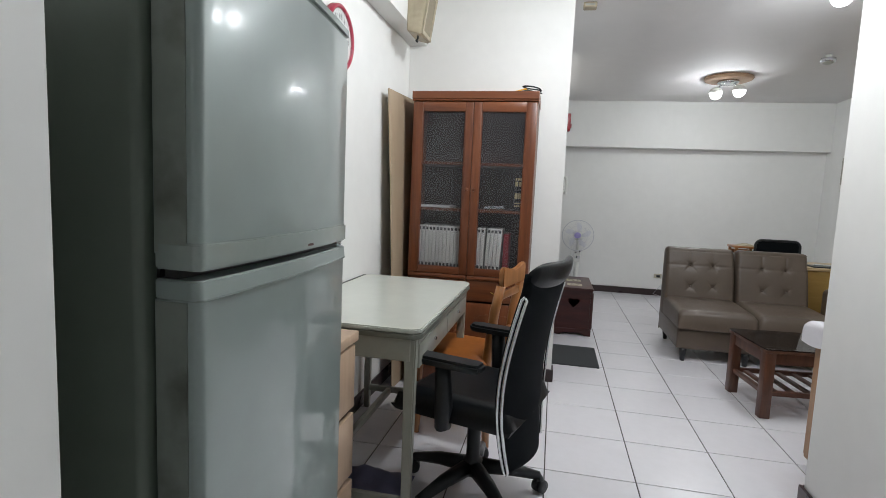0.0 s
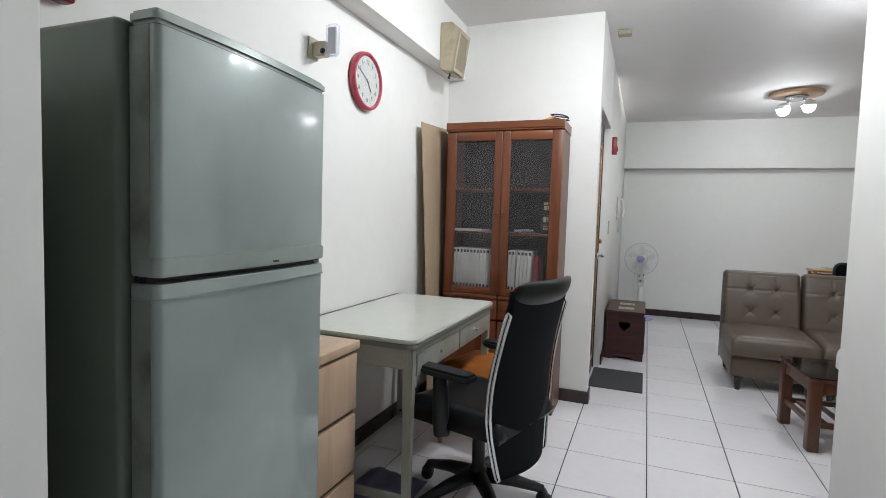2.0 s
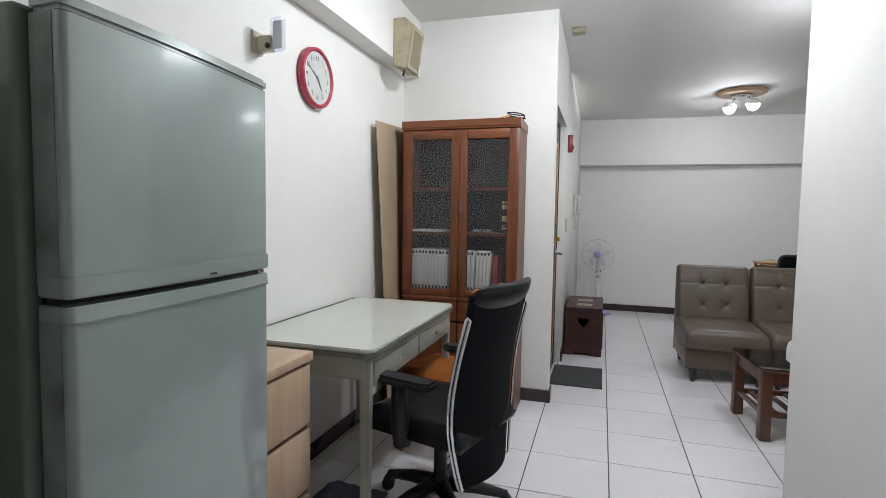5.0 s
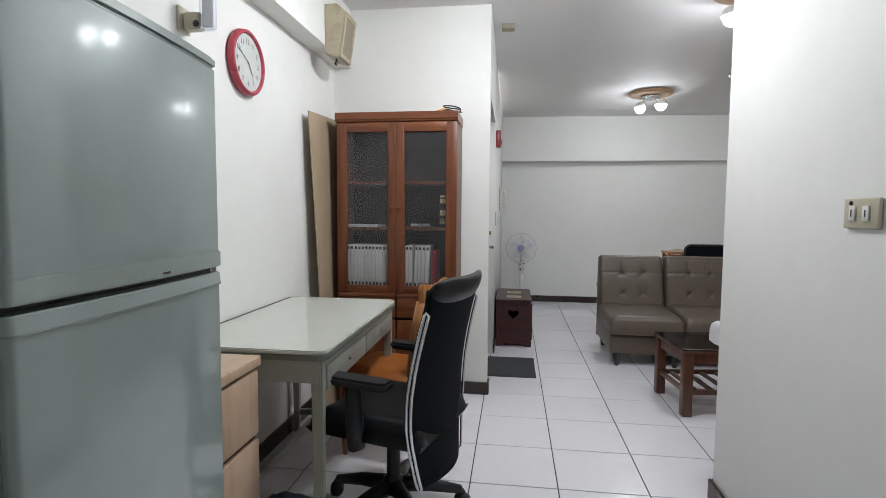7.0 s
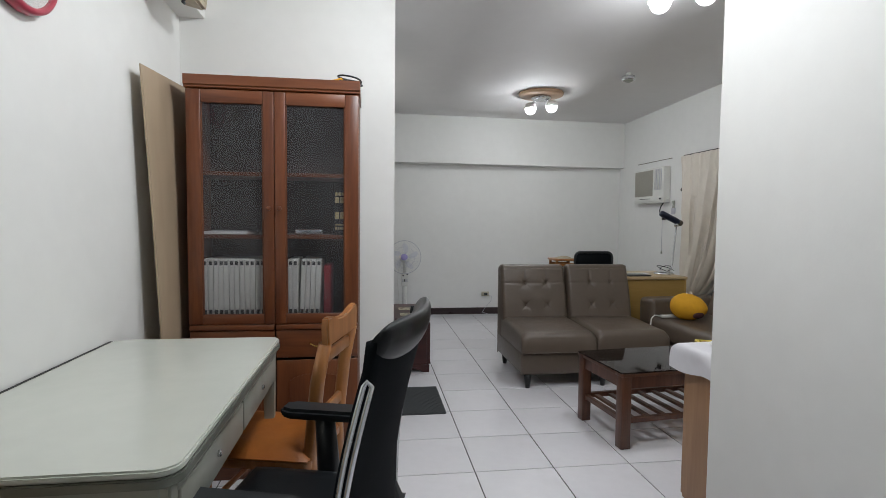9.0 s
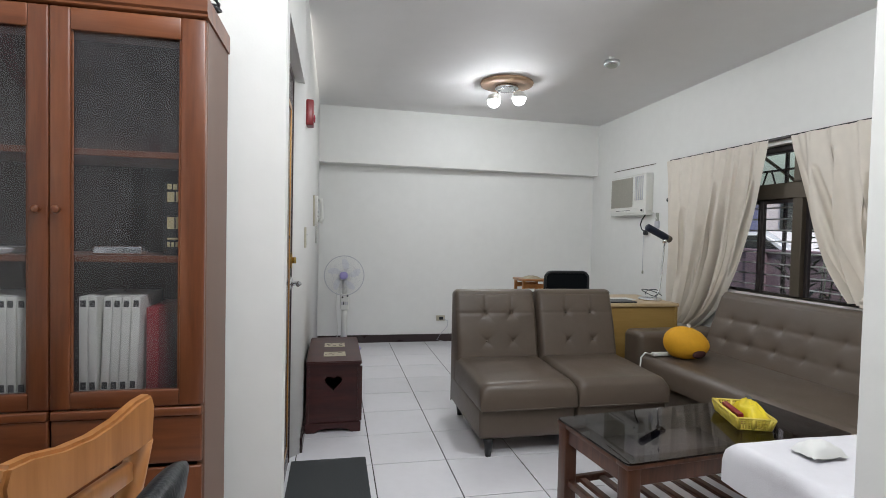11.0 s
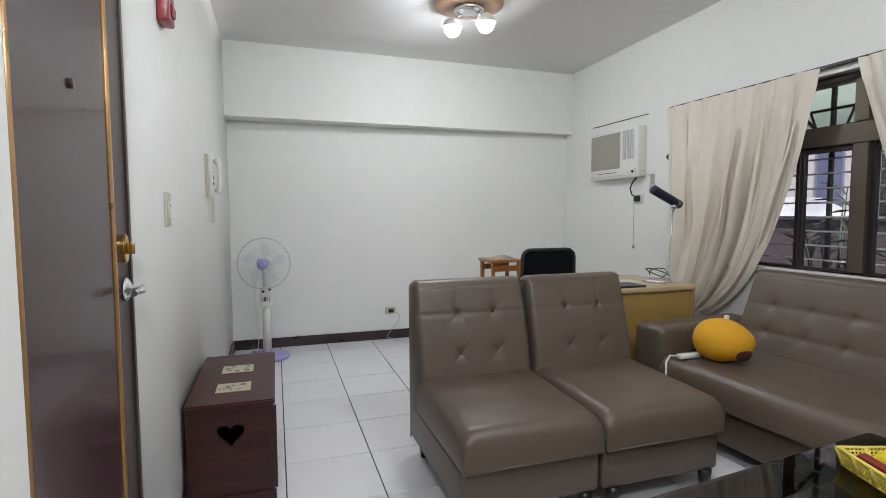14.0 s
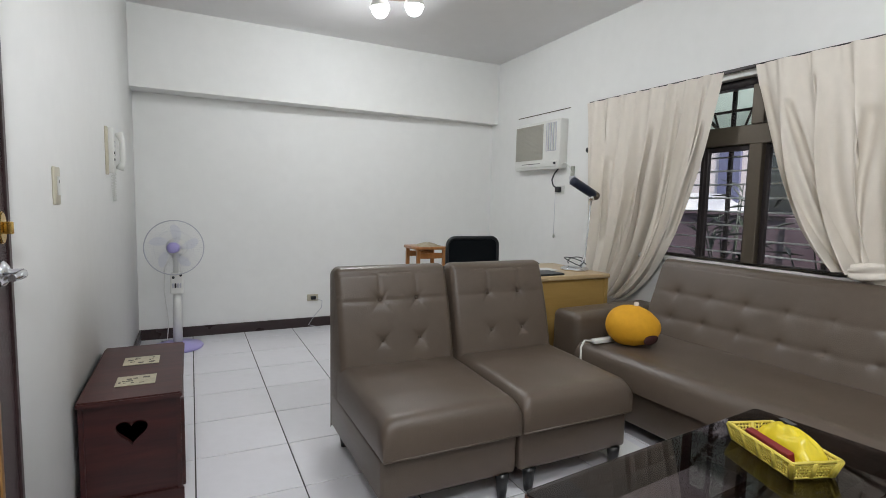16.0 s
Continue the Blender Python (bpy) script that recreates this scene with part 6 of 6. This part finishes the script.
# leaning board between bookcase and wall
hb = thing("hardboard_sheet", "tall brown hardboard sheet leaning beside the bookcase", "board")
b = bmesh.new()
bo = [(-0.792, 3.085, 1.822), (-0.745, 3.20, 0.0), (-0.722, 3.62, 0.0), (-0.772, 3.60, 1.842)]
vs = [b.verts.new(p) for p in bo]
f = b.faces.new(vs)
bmesh.ops.subdivide_edges(b, edges=b.edges[:], cuts=6, use_grid_fill=True)
for v in b.verts:
    v.co.x += 0.008 * math.sin(v.co.z * 1.6) - 0.004
bmesh.ops.solidify(b, geom=b.faces[:], thickness=0.006)
part("sheet", b, M_CARD, hb)

# under the desk
bag = thing("blue_bag", "crumpled dark blue bag on the floor beneath the desk", "bag", m=pose(-0.52, 2.05, 0))
part("bag_body", sheet(24, 16, lambda u, v: (-0.12 + 0.30 * u, -0.1 + 0.3 * v, 0.004 + 0.075 * (math.sin(math.pi * u) * math.sin(math.pi * v)) ** 0.6 * (0.8 + 0.5 * noise.noise((u * 4, v * 4, 7))))), M_OUTBLUE, bag, smooth=True)

# ---- living room small things ----
mt = thing("door_mat", "dark grey ribbed rubber mat before the entrance door", "mat")
part("mat", prism(round_rect(0.19, 4.055, 0.578, 4.59, 0.006), 0.007, "Z", 0.002), M_MAT, mt)
b = bmesh.new()
for k in range(48):
    box(0.20 + 0.0078 * k, 4.065, 0.007, 0.2042 + 0.0078 * k, 4.58, 0.0088, bm=b)
part("ribs", b, M_MAT, mt)

cu = thing("plush_cushion", "plump mango-yellow plush cushion on the long sofa", "cushion", m=pose(2.735, 4.885, 0.410, 0, 6, -26))
b = bmesh.new()
bmesh.ops.create_uvsphere(b, u_segments=36, v_segments=20, radius=1)
for v in b.verts:
    x, y, z = v.co
    k = 1 + 0.10 * x
    v.co = (0.146 * x, 0.110 * y * k, 0.109 + 0.109 * z * (1 - 0.12 * x) + 0.004 * noise.noise((x * 3, y * 3, z * 3)))
part("body", b, M_YELLOWCUSH, cu, smooth=True)
part("tag", box(-0.012, -0.004, 0.212, 0.012, 0.004, 0.238, 0.002, 1), M_CURTAIN, cu, "small cloth loop")
b = bmesh.new()
bmesh.ops.create_uvsphere(b, u_segments=20, v_segments=10, radius=1)
b.transform(Matrix.Translation((0.070, -0.092, 0.062)) @ pose(0, 0, 0, 0, -12, 28) @ Matrix.Diagonal((0.05, 0.016, 0.026, 1)))
part("opening", b, M_DARKRED, cu, "dark red opening", smooth=True)

st = thing("power_strip", "white power strip with cord on the sofa seat", "power strip")
part("strip", box(2.555, 4.955, 0.412, 2.70, 4.995, 0.436, 0.006, 2), M_WHITEPL, st, "white socket strip", m=None)
part("cord", tube([(2.56, 4.975, 0.424), (2.50, 4.975, 0.435), (2.455, 4.95, 0.41), (2.43, 4.92, 0.34), (2.425, 4.90, 0.24), (2.43, 4.90, 0.10), (2.44, 4.95, 0.01)], 0.0055, 8), M_WHITEPL, st, "white cord")

fp = thing("paper_sheet", "white paper sheet on the floor by the sofa", "paper")
part("sheet", box(2.33, 4.57, 0.0005, 2.54, 4.72, 0.0025), M_PAPER, fp, m=None)


def basket():
    k = thing("basket", "lemon-yellow perforated plastic basket on the glass table", "basket", m=pose(2.188, 3.755, 0.4208, 0, 0, 71))
    Lb, Wb, Hb = 0.262, 0.152, 0.052
    part("tray_floor", box(-Lb / 2 + 0.014, -Wb / 2 + 0.012, 0.0, Lb / 2 - 0.014, Wb / 2 - 0.012, 0.003), M_YELLOWPL, k)

    def wall(p0, p1, q0, q1, n):
        w = bmesh.new()
        rows = 5
        for j in range(rows + 1):
            t = j / rows
            a0, a1 = Vector(p0).lerp(Vector(q0), t), Vector(p1).lerp(Vector(q1), t)
            tube([a0, a1], 0.0026 if 0 < j < rows else 0.0042, 5, w)
        for i in range(n + 1):
            u = i / n
            tube([Vector(p0).lerp(Vector(p1), u), Vector(q0).lerp(Vector(q1), u)], 0.0028 if i % 6 else 0.008, 5, w)
        return w
    a, c2 = Lb / 2 - 0.014, Wb / 2 - 0.012
    A, C = Lb / 2, Wb / 2
    lo = [(-a, -c2, 0.003), (a, -c2, 0.003), (a, c2, 0.003), (-a, c2, 0.003)]
    hi = [(-A, -C, Hb), (A, -C, Hb), (A, C, Hb), (-A, C, Hb)]
    for i in range(4):
        j = (i + 1) % 4
        part("lattice_side", wall(lo[i], lo[j], hi[i], hi[j], 24 if i % 2 == 0 else 13), M_YELLOWPL, k, "perforated side")
    part("rim", tube([Vector(p) for p in hi], 0.006, 6, closed=True), M_YELLOWPL, k)
    return k


basket()
bx = thing("snack_box", "red and white flat carton in the basket", "box", m=pose(2.155, 3.772, 0.430, -10, 0, 71))
part("carton", box(-0.095, -0.012, 0, 0.075, 0.012, 0.050, 0.002, 1), M_RED, bx)
part("label_panel", box(-0.075, 0.012, 0.008, 0.055, 0.0126, 0.036), M_PAPER, bx, "white printed panel")
for q in range(5):
    part("print_bar", box(-0.065 + 0.02 * q, 0.0126, 0.016, -0.052 + 0.02 * q, 0.0130, 0.028), M_RED, bx)
bg = thing("foil_bag", "crinkled yellow foil snack bag in the basket", "bag", m=pose(2.205, 3.748, 0.426, 0, 0, 71))
part("bag_body", sheet(30, 20, lambda u, v: (-0.108 + 0.215 * u, -0.062 + 0.098 * v, 0.012 + 0.078 * (math.sin(math.pi * u) * math.sin(math.pi * v)) ** 0.45 + 0.012 * noise.noise((u * 7, v * 7, 1)))), M_BAG, bg, smooth=True)
part("bag_seal", sheet(16, 3, lambda u, v: (0.098 + 0.018 * v, -0.056 + 0.08 * u, 0.022 + 0.006 * math.sin(u * 30))), M_BAG, bg, smooth=True)
part("print_bar", box(0.0, -0.03, 0.0935, 0.05, -0.01, 0.0955), M_DARKPRINT, bg)


def sideboard():
    s = thing("sideboard", "light brown wooden sideboard behind the wall corner", "sideboard", m=pose(1.425, 2.567, 0))
    part("carcass", box(0, 0, 0.05, 0.82, 0.308, 0.70, 0.003, 1), M_SIDEBOARD, s)
    part("plinth", box(0.02, 0.02, 0, 0.80, 0.288, 0.05), M_RECSHADE, s)
    for k in (0, 1):
        d = part("door", box(0.005 + 0.408 * k, 0.308, 0.06, 0.407 + 0.408 * k, 0.326, 0.69, 0.003, 2), M_SIDEBOARD, s)
        part("knob", lathe([(0.005, 0), (0.012, 0.015), (0.006, 0.022)], 14), M_BRASS, d, m=Matrix.Translation((0.38 if k == 0 else 0.44, 0.326, 0.45)) @ pose(0, 0, 0, -90, 0, 0))


sideboard()
tc = thing("table_cloth", "white cloth draped over the sideboard top", "cloth")
b = bmesh.new()
cx0, cx1, cy0, cy1, ztop = 1.408, 2.262, 2.562, 2.915, 0.707


def _drape(u, v):
    x, y = cx0 - 0.10 + (cx1 - cx0 + 0.20) * u, cy0 + (cy1 - cy0 + 0.10) * v
    ox, oy = max(0, cx0 - x, x - cx1), max(0, y - cy1)
    o = max(ox, oy)
    wave = 0.010 * math.sin(22 * (x if oy > ox else y)) * min(1, o / 0.05)
    X = min(max(x, cx0), cx1) + (-1 if x < cx0 else 1 if x > cx1 else 0) * (0.012 * min(1, o / 0.02) + wave) * (ox > 0)
    Y = min(y, cy1) + (0.012 * min(1, o / 0.02) + wave) * (oy > 0)
    drop = o + 0.012 * math.sin(17 * (x + y)) * min(1, o / 0.1)
    return (X, Y, ztop - drop + 0.003 * noise.noise((x * 6, y * 6, 0)))


sheet(70, 50, _drape, b)
part("cloth", b, M_CLOTHWHITE, tc, "draped white cloth", smooth=True)
hl = thing("tissue_packet", "small crumpled white packet on the draped sideboard", "packet", m=pose(1.50, 2.78, 0.716))
part("packet", sheet(14, 10, lambda u, v: (0.10 * u, 0.07 * v, 0.03 * (math.sin(math.pi * u) * math.sin(math.pi * v)) ** 0.5 + 0.006 * noise.noise((u * 5, v * 5, 3)))), M_PAPER, hl, smooth=True)

# ---- floor tiles ----
TX, TY = 0.3985, 0.4035
tile_me = mesh_of("tile", box(0.0027, 0.0029, -0.009, TX - 0.0027, TY - 0.0029, 0.0, 0.0012, 1), M_TILE)
ix0, ix1 = -4, 7
for i in range(ix0, ix1):
    for j in range(-12, 11):
        x, y = 0.608 + TX * i, 3.288 + TY * j
        if x + TX < DX or x > RX or y + TY < -1.5 or y > FY:
            continue
        if i == ix0 and y > PY:
            continue
        t = new("tile", tile_me)
        t.parent = floor
        t.location = (x, y, 0.0004 * noise.noise((x * 3, y * 3, 0)))
